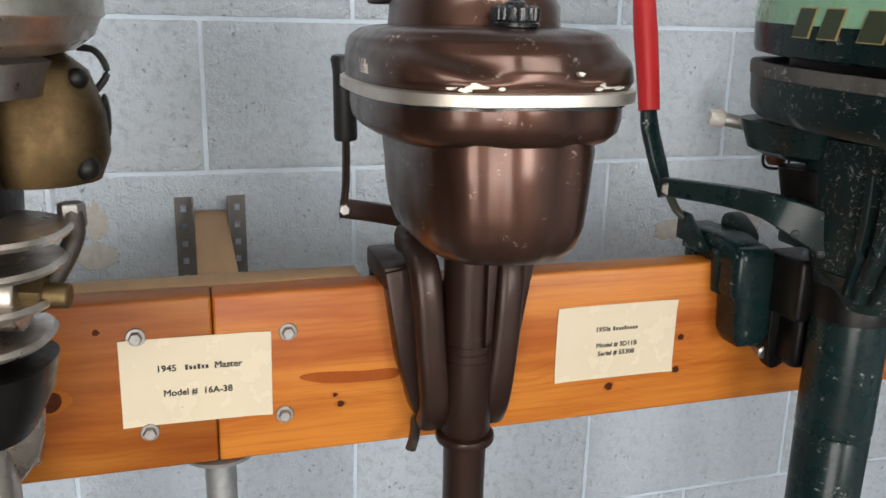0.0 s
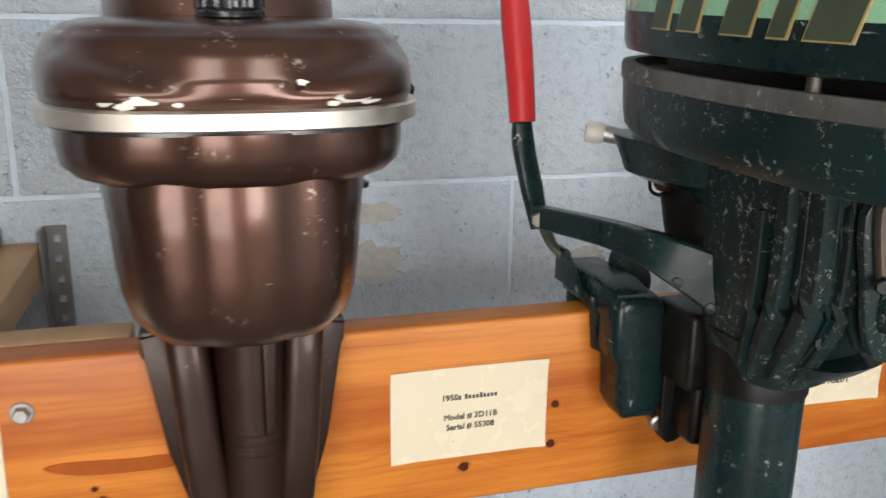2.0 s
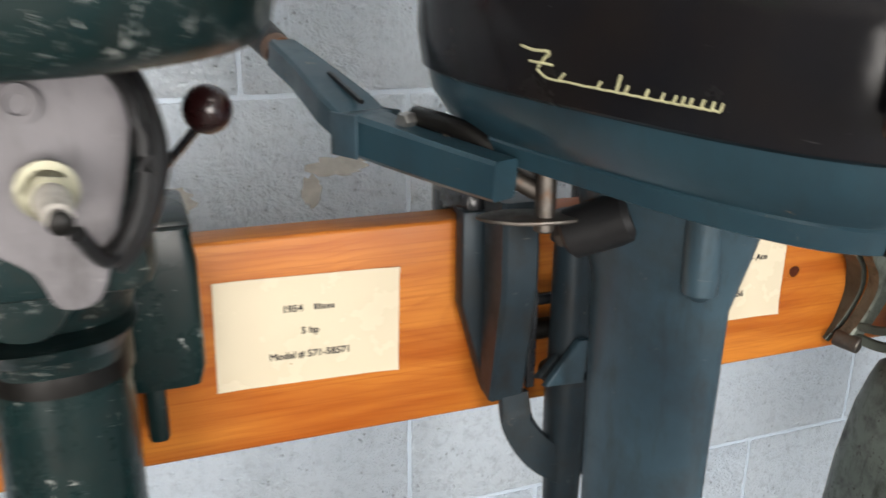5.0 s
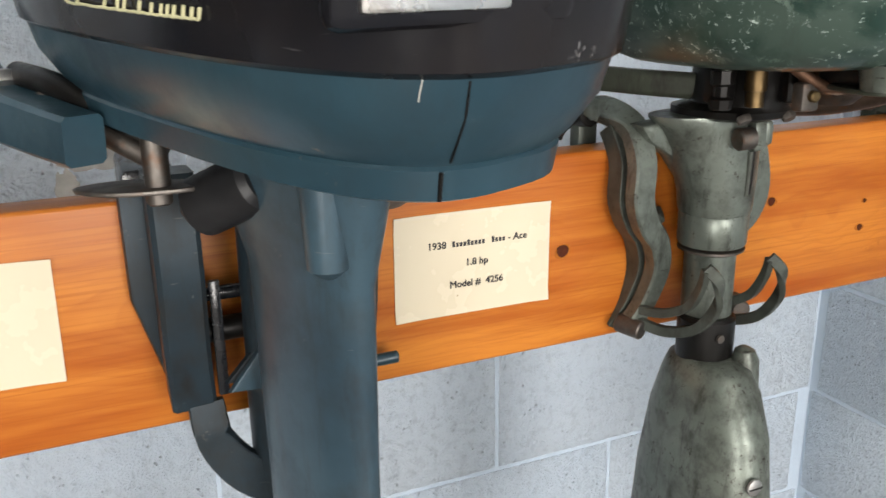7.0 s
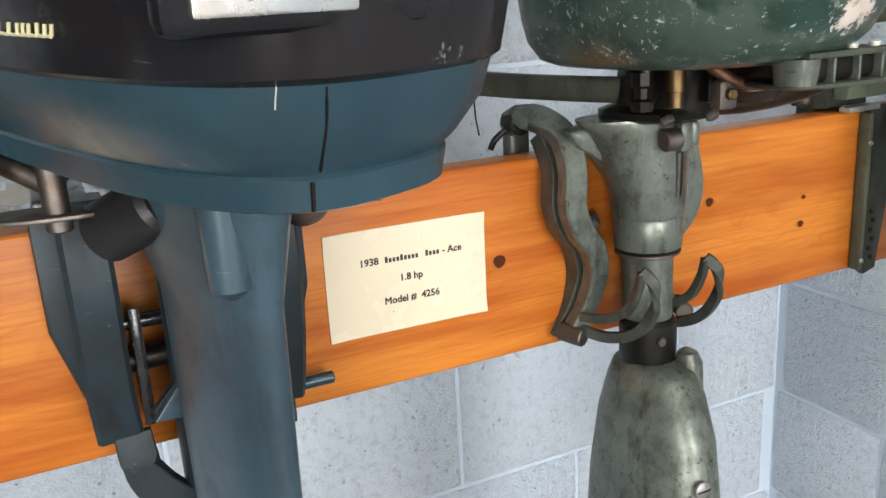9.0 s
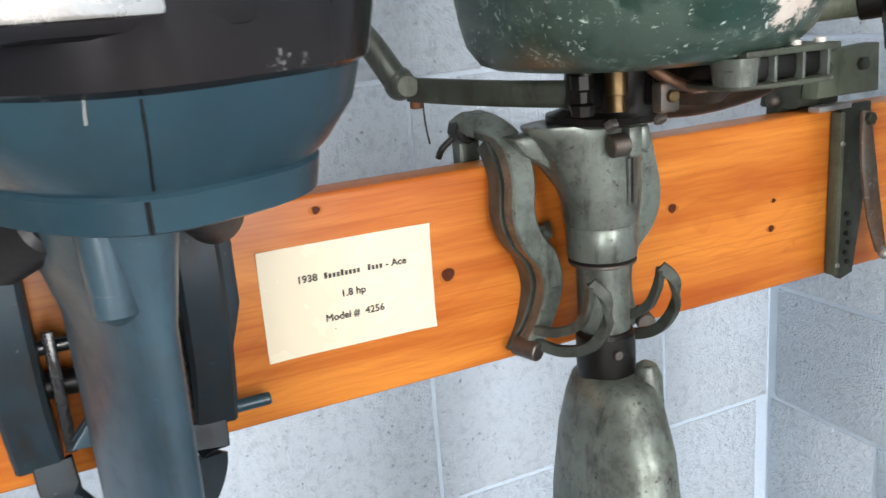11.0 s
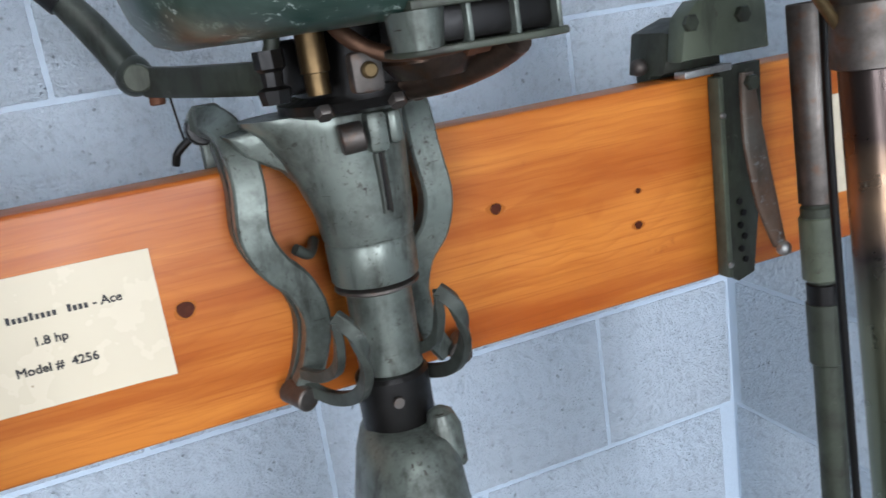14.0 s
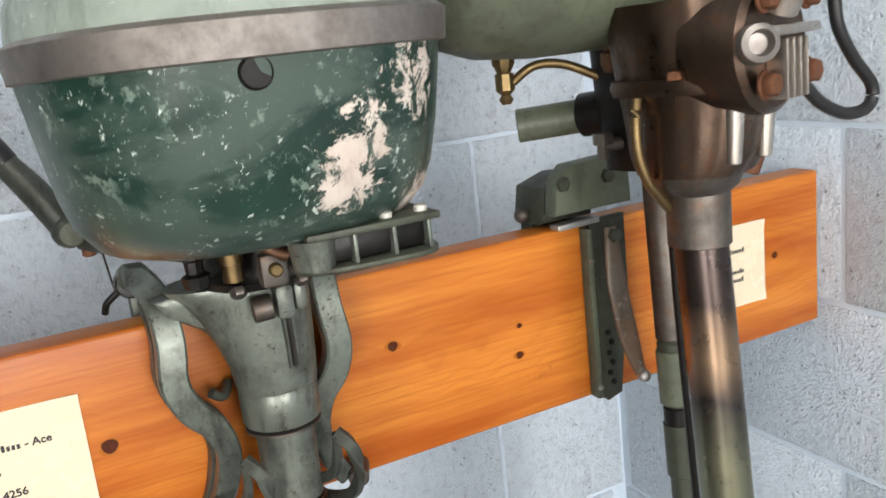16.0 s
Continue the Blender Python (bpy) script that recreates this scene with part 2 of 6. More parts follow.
GREY_LIP = worn_paint("worn_grey_edge", (0.095, 0.088, 0.082), (0.05, 0.05, 0.047), (0.3, 0.3, 0.28), 0.8, 0.0, 0.55, dirt=0.5)
GREY_PLATE = worn_paint("grey_primer", (0.20, 0.19, 0.20), (0.15, 0.142, 0.152), (0.45, 0.44, 0.44), 0.3, 0.0, 0.6, dirt=0.35)
RED = plain("red_grip", (0.52, 0.018, 0.022), 0.42, grain=30, amount=0.2)
GOLD = plain("gold_lettering", (0.40, 0.30, 0.13), 0.45, grain=60, amount=0.4)
PLUG = bare_metal("tarnished_plug", (0.34, 0.33, 0.25), (0.14, 0.13, 0.09), 0.35, 0.6)
GILT_DARK = plain("dark_olive_lettering", (0.045, 0.06, 0.032), 0.4, grain=60, amount=0.4)
BLUE = worn_paint("blue_enamel", (0.023, 0.056, 0.075), (0.015, 0.038, 0.053), (0.35, 0.22, 0.13), 0.10, 0.1, 0.30, coat=0.10, dirt=0.15)
BLUE_LEG = worn_paint("blue_grey_leg", (0.038, 0.070, 0.092), (0.022, 0.042, 0.058), (0.22, 0.21, 0.19), 0.30, 0.1, 0.36, coat=0.1, dirt=0.4)
BLUE_DK = worn_paint("blue_clamp_grimy", (0.020, 0.032, 0.041), (0.012, 0.019, 0.025), (0.20, 0.19, 0.17), 0.45, 0.1, 0.38, dirt=0.6, spec=0.2)
NAVY = worn_paint("black_cowl_enamel", (0.008, 0.0085, 0.011), (0.012, 0.010, 0.010), (0.3, 0.3, 0.3), 0.12, 0.0, 0.15, coat=0.0, dirt=0.15, spec=0.22)
CREAM = worn_paint("cream_enamel", (0.72, 0.68, 0.58), (0.66, 0.61, 0.50), (0.3, 0.25, 0.2), 0.3, 0.0, 0.22, coat=0.4, dirt=0.1)
SCRIPT = plain("pale_gold_script", (0.52, 0.50, 0.30), 0.4)
SAGE = worn_paint("sage_green_casting", (0.150, 0.168, 0.145), (0.108, 0.125, 0.108), (0.035, 0.028, 0.022), 0.95, 0.45, 0.33, size=0.6, dirt=0.72)
# SAGE at about half its tone, for ribs, hooks and tiller parts
SAGE_DK = worn_paint("sage_green_dark", (0.078, 0.088, 0.075), (0.036, 0.041, 0.035), (0.20, 0.20, 0.18), 0.35, 0.4, 0.4, dirt=0.75)
def scuffed_tank():
    """Dark green paint over pale sage, rubbed through in soft-edged fields, flecked, and bare metal on one corner."""
    m = shader("scuffed_green_tank", (0.03, 0.07, 0.05), 0.34, spec=0.35)
    n = Nodes(m)
    c = n.mix(n.ramp(n.noise(10, 4), (0.38, 0), (0.66, 1)), (0.012, 0.035, 0.026), (0.007, 0.020, 0.015))
    field = n.noise(1.0, 5, 0.6, src=n.mapping((9, 9, 22)), dist=0.8)
    c = n.mix(n.ramp(field, (0.44, 0), (0.55, 0.8)), c, (0.047, 0.070, 0.057))
    c = n.mix(n.math("MULTIPLY", n.ramp(n.noise(70, 6, 0.75), (0.56, 0), (0.62, 1)), n.ramp(n.noise(17, 3), (0.45, 0), (0.6, 0.8))), c, (0.13, 0.175, 0.145))
    fleck = n.math("MULTIPLY", n.ramp(n.noise(210, 5, 0.7, dist=0.5), (0.60, 0), (0.63, 1)), n.ramp(n.noise(38, 3), (0.46, 0), (0.58, 1)))
    scratch = n.ramp(n.noise(1, 3, src=n.mapping((40, 60, 420), rot=(0.4, 0.9, 0.2))), (0.725, 0), (0.755, 1))
    c = n.mix(n.math("MAXIMUM", fleck, scratch), c, (0.40, 0.46, 0.42))
    bare = None
    for p, r in SCUFFED_AT:
        d = n.t.nodes.new("ShaderNodeVectorMath")
        d.operation = "DISTANCE"
        n.link(n.co, d.inputs[0])
        d.inputs[1].default_value = p
        f = n.math("SUBTRACT", 1.0, n.math("DIVIDE", d.outputs["Value"], r))
        bare = f if bare is None else n.math("MAXIMUM", bare, f)
    ragged = n.math("ADD", n.math("MAXIMUM", bare, -1.6), n.math("MULTIPLY", n.math("SUBTRACT", n.noise(62, 8, 0.8, dist=0.6), 0.53), 5.0))
    edge = n.ramp(ragged, (0.0, 0), (0.14, 1))
    metal = n.mix(n.noise(45, 4), (0.56, 0.53, 0.47), (0.36, 0.27, 0.23))
    c = n.mix(edge, c, metal)
    grime = n.ramp(n.noise(1.0, 5, 0.7, src=n.mapping((50, 50, 12))), (0.55, 0), (0.78, 1))
    n.colour(n.mix(n.math("MULTIPLY", grime, 0.35), c, (0.02, 0.018, 0.014)))
    n.rough(n.math("ADD", 0.30, n.math("MULTIPLY", edge, 0.15)))
    n.bump(n.math("SUBTRACT", n.math("MULTIPLY", n.noise(160, 3), 0.25), n.math("MULTIPLY", edge, 0.6)), 0.18, 0.001)
    return m


SCUFFED_AT = (((1.576, 0.455, 1.242), 0.026), ((1.609, 0.465, 1.274), 0.026), ((1.566, 0.455, 1.218), 0.016), ((1.634, 0.5, 1.199), 0.028), ((1.527, 0.445, 1.287), 0.008))
TANK = scuffed_tank()
PALE = worn_paint("pale_green_tank_top", (0.21, 0.25, 0.215), (0.16, 0.19, 0.17), (0.5, 0.47, 0.42), 0.6, 0.0, 0.4, dirt=0.35)
DULL_AL = bare_metal("dull_aluminium", (0.27, 0.25, 0.235), (0.12, 0.105, 0.095), 0.45, 0.8)
SCUFF = plain("scuffed_metal", (0.62, 0.60, 0.54), 0.45, 0.3, grain=130, amount=0.35)
OLIVE = worn_paint("olive_enamel", (0.095, 0.110, 0.075), (0.066, 0.076, 0.053), (0.05, 0.04, 0.03), 0.5, 0.0, 0.4, dirt=0.5)
OLIVE_DK = worn_paint("olive_grimy", (0.052, 0.060, 0.043), (0.028, 0.031, 0.023), (0.22, 0.21, 0.17), 0.4, 0.2, 0.45, dirt=0.75)
OILY = bare_metal("oily_casting", (0.13, 0.092, 0.070), (0.035, 0.022, 0.016), 0.26, 0.85, 0.5)
POLISHED = bare_metal("polished_casting", (0.58, 0.54, 0.49), (0.16, 0.12, 0.09), 0.22, 0.6)
BRONZE = bare_metal("brown_bronze", (0.13, 0.088, 0.042), (0.04, 0.026, 0.014), 0.35, 0.7)
CONCRETE = plain("grey_floor", (0.20, 0.19, 0.18), 0.6, grain=6, amount=0.3)
PLASTER = plain("grey_plaster", (0.11, 0.11, 0.105), 0.8, grain=10, amount=0.1)
CEILING = plain("pale_ceiling", (0.42, 0.42, 0.40), 0.8, grain=10, amount=0.06)
PORCELAIN = plain("porcelain", (0.56, 0.53, 0.48), 0.25, grain=60, amount=0.15)

# ---------------------------------------------------------------- mesh helpers


def finish(bm, name, material, angle=38):
    bmesh.ops.recalc_face_normals(bm, faces=bm.faces)
    me = bpy.data.meshes.new(name)
    bm.to_mesh(me)
    bm.free()
    for mat in material if isinstance(material, (list, tuple)) else (material,):
        me.materials.append(mat)
    me.polygons.foreach_set("use_smooth", [True] * len(me.polygons))
    me.set_sharp_from_angle(angle=radians(angle))
    return me


def part(name, bm, material, parent=None, label="", angle=38):
    ob = new(name, finish(bm, name, material, angle))
    if parent is not None:
        ob.parent = parent
    if label:
        tagged(ob, label)
    return ob


def thing(name, at, label, category, group="", kind=""):
    """An empty at the base of a thing; its parts are modelled in world places and hung under it."""
    ob = new(name)
    ob.empty_display_size = 0.05
    ob.location = at
    tagged(ob, label, category, group, kind)
    return ob


def put(name, bm, material, parent, label="", angle=38):
    """A part modelled in world places under a thing (or, without offset, under a part)."""
    ob = new(name, finish(bm, name, material, angle))
    ob.parent = parent
    if parent.type == "EMPTY":
        ob.matrix_parent_inverse = Matrix.Translation(parent.location).inverted()
    if label:
        tagged(ob, label)
    return ob


def box(x0, x1, y0, y1, z0, z1, bevel=0.002, segs=2, bm=None):
    own = bm is None
    b = bmesh.new()
    bmesh.ops.create_cube(b, size=1)
    bmesh.ops.scale(b, vec=(abs(x1 - x0), abs(y1 - y0), abs(z1 - z0)), verts=b.verts)
    bmesh.ops.translate(b, vec=((x0 + x1) / 2, (y0 + y1) / 2, (z0 + z1) / 2), verts=b.verts)
    if bevel:
        bmesh.ops.bevel(b, geom=b.edges[:], offset=bevel, segments=segs, affect="EDGES", profile=0.5)
    return b if own else join(bm, b)


def join(a, b):
    me = bpy.data.meshes.new("tmp")
    b.to_mesh(me)
    b.free()
    a.from_mesh(me)
    bpy.data.meshes.remove(me)
    return a


def turned(bm, m):
    bmesh.ops.transform(bm, matrix=m, verts=bm.verts)
    return bm


def ring_points(cx, cy, z, rx, ry, n=2.0, rot=0.0, k=40, wave=None):
    out = []
    cr, sr = math.cos(radians(rot)), math.sin(radians(rot))
    for i in range(k):
        a = 2 * math.pi * i / k
        c, s = math.cos(a), math.sin(a)
        u = rx * math.copysign(abs(c) ** (2 / n), c)
        v = ry * math.copysign(abs(s) ** (2 / n), s)
        if wave:
            f = wave(a)
            u, v = u * f, v * f
        out.append((cx + u * cr - v * sr, cy + u * sr + v * cr, z))
    return out


def skin(rings, cap=True, closed=False):
    """A surface through rings of equal count."""
    bm = bmesh.new()
    rows = [[bm.verts.new(p) for p in r] for r in rings]
    pairs = list(zip(rows, rows[1:])) + ([(rows[-1], rows[0])] if closed else [])
    for a, b in pairs:
        k = len(a)
        for i in range(k):
            bm.faces.new((a[i], a[(i + 1) % k], b[(i + 1) % k], b[i]))
    if cap and not closed:
        bm.faces.new(rows[0])
        bm.faces.new(rows[-1])
    return bm


def loft(sections, n=2.0, rot=0.0, k=40, wave=None):
    """Sections (cx, cy, z, rx, ry[, n]) up an upright body."""
    return skin([ring_points(s[0], s[1], s[2], s[3], s[4], s[5] if len(s) > 5 else n, rot, k,
                             (lambda a, z=s[2]: wave(a, z)) if wave else None) for s in sections])


def lathe(profile, at, axis=(0, 0, 1), k=28):
    """Profile of (distance along the axis, radius)."""
    q = Vector((0, 0, 1)).rotation_difference(Vector(axis).normalized())
    rings = []
    for d, r in profile:
        rings.append([Vector(at) + q @ Vector((max(r, 1e-4) * math.cos(2 * math.pi * i / k), max(r, 1e-4) * math.sin(2 * math.pi * i / k), d)) for i in range(k)])
    return skin(rings)


def rod(a, b, r, r2=None, k=20, bevel=0.0012):
    """A round bar with softened ends."""
    a, b = Vector(a), Vector(b)
    l = (b - a).length
    r2 = r if r2 is None else r2
    e = min(bevel, l / 3, r / 2)
    return lathe([(0, r - e), (e, r), (l - e, r2), (l, r2 - e)], a, b - a, k)


def spline(points, steps=6):
    """Catmull-Rom through the points."""
    pts = [Vector(p) for p in points]
    if len(pts) < 3:
        return pts
    out = []
    for i in range(len(pts) - 1):
        p0, p1, p2, p3 = pts[max(i - 1, 0)], pts[i], pts[i + 1], pts[min(i + 2, len(pts) - 1)]
        for s in range(steps):
            t = s / steps
            out.append(0.5 * (2 * p1 + (p2 - p0) * t + (2 * p0 - 5 * p1 + 4 * p2 - p3) * t * t + (3 * p1 - p0 - 3 * p2 + p3) * t ** 3))
    out.append(pts[-1])
    return out


def sweep(points, r, k=12, steps=6, flat=None, up=(0, 0, 1), n=2.0):
    """A tube along a smooth line; r is a number or one per control point; flat=(width, height) gives an oval or, from n=5, a bar with chamfered edges."""
    pts = spline(points, steps)
    count = len(points) - 1
    rings = []
    for i, p in enumerate(pts):
        t = (pts[min(i + 1, len(pts) - 1)] - pts[max(i - 1, 0)]).normalized()
        ref = Vector(up) if abs(t.dot(Vector(up))) < 0.97 else Vector((1, 0, 0))
        side = t.cross(ref).normalized()
        top = side.cross(t).normalized()
        f = i / max(1, len(pts) - 1) * count

        def val(q):
            if isinstance(q, (int, float)):
                return q
            j = min(int(f), count - 1)
            return q[j] + (q[j + 1] - q[j]) * (f - j)
        w, h = (val(flat[0]), val(flat[1])) if flat else (val(r), val(r))
        ring = []
        if n >= 5:
            e = 0.22 * min(w, h)
            rings.append([p + side * u + top * v for u, v in ((w, h - e), (w - e, h), (e - w, h), (-w, h - e), (-w, e - h), (e - w, -h), (w - e, -h), (w, e - h))])
            continue
        for j in range(k):
            a = 2 * math.pi * (j + 0.5) / k
            c, s = math.cos(a), math.sin(a)
            ring.append(p + side * w * math.copysign(abs(c) ** (2 / n), c) + top * h * math.copysign(abs(s) ** (2 / n), s))
        rings.append(ring)
    return skin(rings)


def slab(outline, y0, y1, bevel=0.003, plane="xz", segs=2):
    """A plate with an outline in one plane, from y0 to y1 across it."""
    bm = bmesh.new()

    def at(p, d):
        return {"xz": (p[0], d, p[1]), "xy": (p[0], p[1], d), "yz": (d, p[0], p[1])}[plane]
    a = [bm.verts.new(at(p, y0)) for p in outline]
    b = [bm.verts.new(at(p, y1)) for p in outline]
    k = len(outline)
    f = [bm.faces.new(a), bm.faces.new(b[::-1])]
    for i in range(k):
        bm.faces.new((a[i], b[i], b[(i + 1) % k], a[(i + 1) % k]))
    bmesh.ops.recalc_face_normals(bm, faces=bm.faces)
    if bevel:
        edges = [e for e in bm.edges if any(len(g.verts) != 4 or g in f for g in e.link_faces)]
        bmesh.ops.bevel(bm, geom=edges, offset=bevel, segments=segs, affect="EDGES", profile=0.5, clamp_overlap=True)
    return bm


def curve2(points, steps=5):
    """A closed smooth outline in two dimensions."""
    k = len(points)
    out = []
    for i in range(k):
        p0, p1, p2, p3 = (Vector((*points[(i + j - 1) % k], 0)) for j in range(4))
        for s in range(steps):
            t = s / steps
            q = 0.5 * (2 * p1 + (p2 - p0) * t + (2 * p0 - 5 * p1 + 4 * p2 - p3) * t * t + (3 * p1 - p0 - 3 * p2 + p3) * t ** 3)
            out.append((q.x, q.y))
    return out


def hexbolt(at, axis, r, h, washer=0.0, slot=False):
    """A hexagon head, with its washer when it has one."""
    axis = Vector(axis).normalized()
    bm = bmesh.new()
    base = Vector(at)
    if washer:
        join(bm, lathe([(0, washer), (0.0015, washer), (0.0022, washer - 0.0008)], base, axis, 24))
        base = base + axis * 0.002
    head = lathe([(0, r * 0.97), (h * 0.75, r), (h, r * 0.82)], base, axis, 6)
    return join(bm, head)


def ball(at, r, scale=(1, 1, 1), u=20, v=12):
    bm = bmesh.new()
    bmesh.ops.create_uvsphere(bm, u_segments=u, v_segments=v, radius=r)
    bmesh.ops.scale(bm, vec=scale, verts=bm.verts)
    bmesh.ops.translate(bm, vec=at, verts=bm.verts)
    return bm


def lettering(text, size, m, material, parent, name="lettering", bold=0.0005, depth=0.0001):
    cu = bpy.data.curves.new("tmp", "FONT")
    cu.body, cu.size, cu.align_x, cu.align_y, cu.bevel_depth, cu.bevel_resolution, cu.extrude, cu.resolution_u = text, size, "CENTER", "CENTER", bold * size / 0.02, 0, depth, 3
    ob = bpy.data.objects.new("tmp", cu)
    scene.collection.objects.link(ob)
    dg = bpy.context.evaluated_depsgraph_get()
    me = bpy.data.meshes.new_from_object(ob.evaluated_get(dg))
    bpy.data.objects.remove(ob)
    bpy.data.curves.remove(cu)
    me.transform(m)
    me.name = name
    me.materials.clear()
    me.materials.append(material)
    o = new(name, me)
    o.parent = parent
    if parent.type == "EMPTY":
        o.matrix_parent_inverse = Matrix.Translation(parent.location).inverted()
    return o


# ---------------------------------------------------------------- the room
COURSE, PITCH, JOINT = 0.2137, 0.4262, 0.0055
BASE = 0.511 - 3 * COURSE


def room():
    floor = part("floor", box(ROOM_L, ROOM_R + 0.3, ROOM_F, WALL_Y + 0.3, -0.12, 0, 0), CONCRETE)
    tagged(floor, "grey concrete floor of the display room", "floor", kind="structure")
    ceiling = part("ceiling", box(ROOM_L, ROOM_R + 0.3, ROOM_F, WALL_Y + 0.3, CEIL, CEIL + 0.12, 0), CEILING)
    tagged(ceiling, "plain pale plastered ceiling", "ceiling", kind="structure")
    left = part("wall_west", box(ROOM_L - 0.2, ROOM_L, ROOM_F, WALL_Y + 0.3, 0, CEIL, 0), PLASTER)
    tagged(left, "plain grey plastered wall", "wall", kind="structure")
    # the wall behind the camera, with a wide door and a window
    bm = bmesh.new()
    for x0, x1, z0, z1 in ((ROOM_L - 0.2, -2.6, 0, CEIL), (-2.6, -0.4, 2.25, CEIL), (-0.4, 0.8, 0, CEIL), (0.8, 2.1, 0, 0.7), (0.8, 2.1, 2.3, CEIL), (2.1, ROOM_R + 0.3, 0, CEIL)):
        box(x0, x1, ROOM_F - 0.2, ROOM_F, z0, z1, 0, bm=bm)
    front = part("wall_south", bm, PLASTER)
    tagged(front, "plain grey wall with a wide doorway and a window", "wall", kind="structure")
    ground = part("ground", box(-40, 40, -60, ROOM_F, -0.14, -0.02, 0), CONCRETE)
    tagged(ground, "pale paved ground outside the doorway", "ground", kind="structure")


def block_mesh(w, h, d, name="block"):
    return finish(box(-w / 2, w / 2, -d, 0, -h / 2, h / 2, 0.0035, 2), name, BLOCK)


def block_wall(name, label, length, place, joints_even, joints_odd):
    """Painted blocks in running bond; place(u) turns a run along the wall into a pose for a block's front."""
    core = place["core"]
    wall = part(name, core, MORTAR)
    tagged(wall, label, "wall", kind="structure")
    full = block_mesh(PITCH - JOINT, COURSE - JOINT, 0.03)
    cut = {}
    u0, u1 = length
    for row in range(13):
        z = BASE + (row - 0.0) * COURSE + COURSE / 2
        if z + COURSE / 2 > CEIL + 0.1 or z - COURSE / 2 < -0.25:
            continue
        start = joints_odd if row % 2 else joints_even
        j = start - PITCH * math.ceil((start - u0) / PITCH)
        while j < u1:
            a, b = max(j, u0), min(j + PITCH, u1)
            j += PITCH
            if b - a < 0.03:
                continue
            w = b - a - JOINT
            if abs(w - (PITCH - JOINT)) < 1e-4:
                me = full
            else:
                key = round(w, 3)
                if key not in cut:
                    cut[key] = block_mesh(w, COURSE - JOINT, 0.03)
                me = cut[key]
            ob = new("block", me)
            ob.parent = wall
            ob.matrix_world = place["pose"]((a + b) / 2, z)


def patches(wall_y):
    """Places where an old sticker took the blue paint off the wall."""
    rnd = random.Random(4)
    spots = []
    for x, z, w, h in ((0.478, 1.042, 0.046, 0.030), (0.474, 1.112, 0.040, 0.017), (0.800, 1.030, 0.030, 0.018), (1.008, 1.060, 0.040, 0.014), (0.972, 1.030, 0.014, 0.022), (-0.118, 1.038, 0.030, 0.020), (-0.115, 1.085, 0.016, 0.030)):
        spots.append([(x + w * math.cos(a) * (0.72 + 0.45 * rnd.random()), z + h * math.sin(a) * (0.72 + 0.45 * rnd.random())) for a in np.linspace(0, 2 * math.pi, 26, endpoint=False)])
    for s in spots:
        p = part("bare_patch", slab(s, wall_y - 0.0006, wall_y + 0.004, 0.0003, segs=1), BARE_WALL)
        tagged(p, "tan bare patch where the wall paint came off", "paint patch", group="bare patches on the wall", kind="structure")


BARE_WALL = plain("bare_block", (0.51, 0.505, 0.475), 0.8, grain=85, amount=0.5)
room()
block_wall("wall_north", "pale blue painted concrete block wall behind the beam", (ROOM_L, ROOM_R),
           {"core": box(ROOM_L, ROOM_R + 0.2, WALL_Y + 0.0022, WALL_Y + 0.2, 0, CEIL, 0), "pose": lambda u, z: pose(u, WALL_Y + 0.03 - 0.03, z) @ pose(0, 0, 0, 0, 0, 180)},
           0.039, 0.252)
block_wall("wall_east", "pale blue painted concrete block side wall", (ROOM_F, WALL_Y - 0.001),
           {"core": box(ROOM_R + 0.0022, ROOM_R + 0.2, ROOM_F, WALL_Y + 0.2, 0, CEIL, 0), "pose": lambda u, z: pose(ROOM_R, u, z, 0, 0, 90)},
           0.883, 0.67)
patches(WALL_Y)
hole = part("wall_hole", lathe([(0, 0.010), (0.0015, 0.0105), (0.0022, 0.0085), (0.0022, 0.003)], (0.523, WALL_Y + 0.0005, 1.278), (0, -1, 0), 20), SOOT)
tagged(hole, "dark round filled drill hole in the wall", "hole", kind="structure")



def ceiling_light(x, y):
    """A long ceiling lamp: steel tray, end caps and a glowing diffuser; its gleam lies on the motors' hoods."""
    lamp = thing("ceiling_light", (x, y, CEIL), "long white ceiling lamp with a glowing diffuser", "ceiling light", "ceiling lights")
    put("tray", box(x - 0.62, x + 0.62, y - 0.15, y + 0.15, CEIL - 0.055, CEIL - 0.002, 0.006), WHITE_STEEL, lamp)
    put("diffuser", box(x - 0.60, x + 0.60, y - 0.13, y + 0.13, CEIL - 0.075, CEIL - 0.056, 0.008), DIFFUSER, lamp, "glowing white diffuser")
    for sx in (-1, 1):
        put("end_cap", box(*sorted((x + sx * 0.602, x + sx * 0.622)), y - 0.14, y + 0.14, CEIL - 0.078, CEIL - 0.003, 0.004), WHITE_STEEL, lamp)


WHITE_STEEL = plain("white_steel", (0.7, 0.7, 0.68), 0.4, grain=20, amount=0.05)
DIFFUSER = shader("lamp_diffuser", (0.8, 0.8, 0.78), 0.5)
DIFFUSER.node_tree.nodes["Principled BSDF"].inputs["Emission Color"].default_value = (1.0, 0.96, 0.90, 1)
DIFFUSER.node_tree.nodes["Principled BSDF"].inputs["Emission Strength"].default_value = 22.0
ceiling_light(-0.50, -0.62)
ceiling_light(1.15, -0.62)

# ---------------------------------------------------------------- beam, cards, supports
BY, TOP, LOW = 0.70, 1.10, 0.916


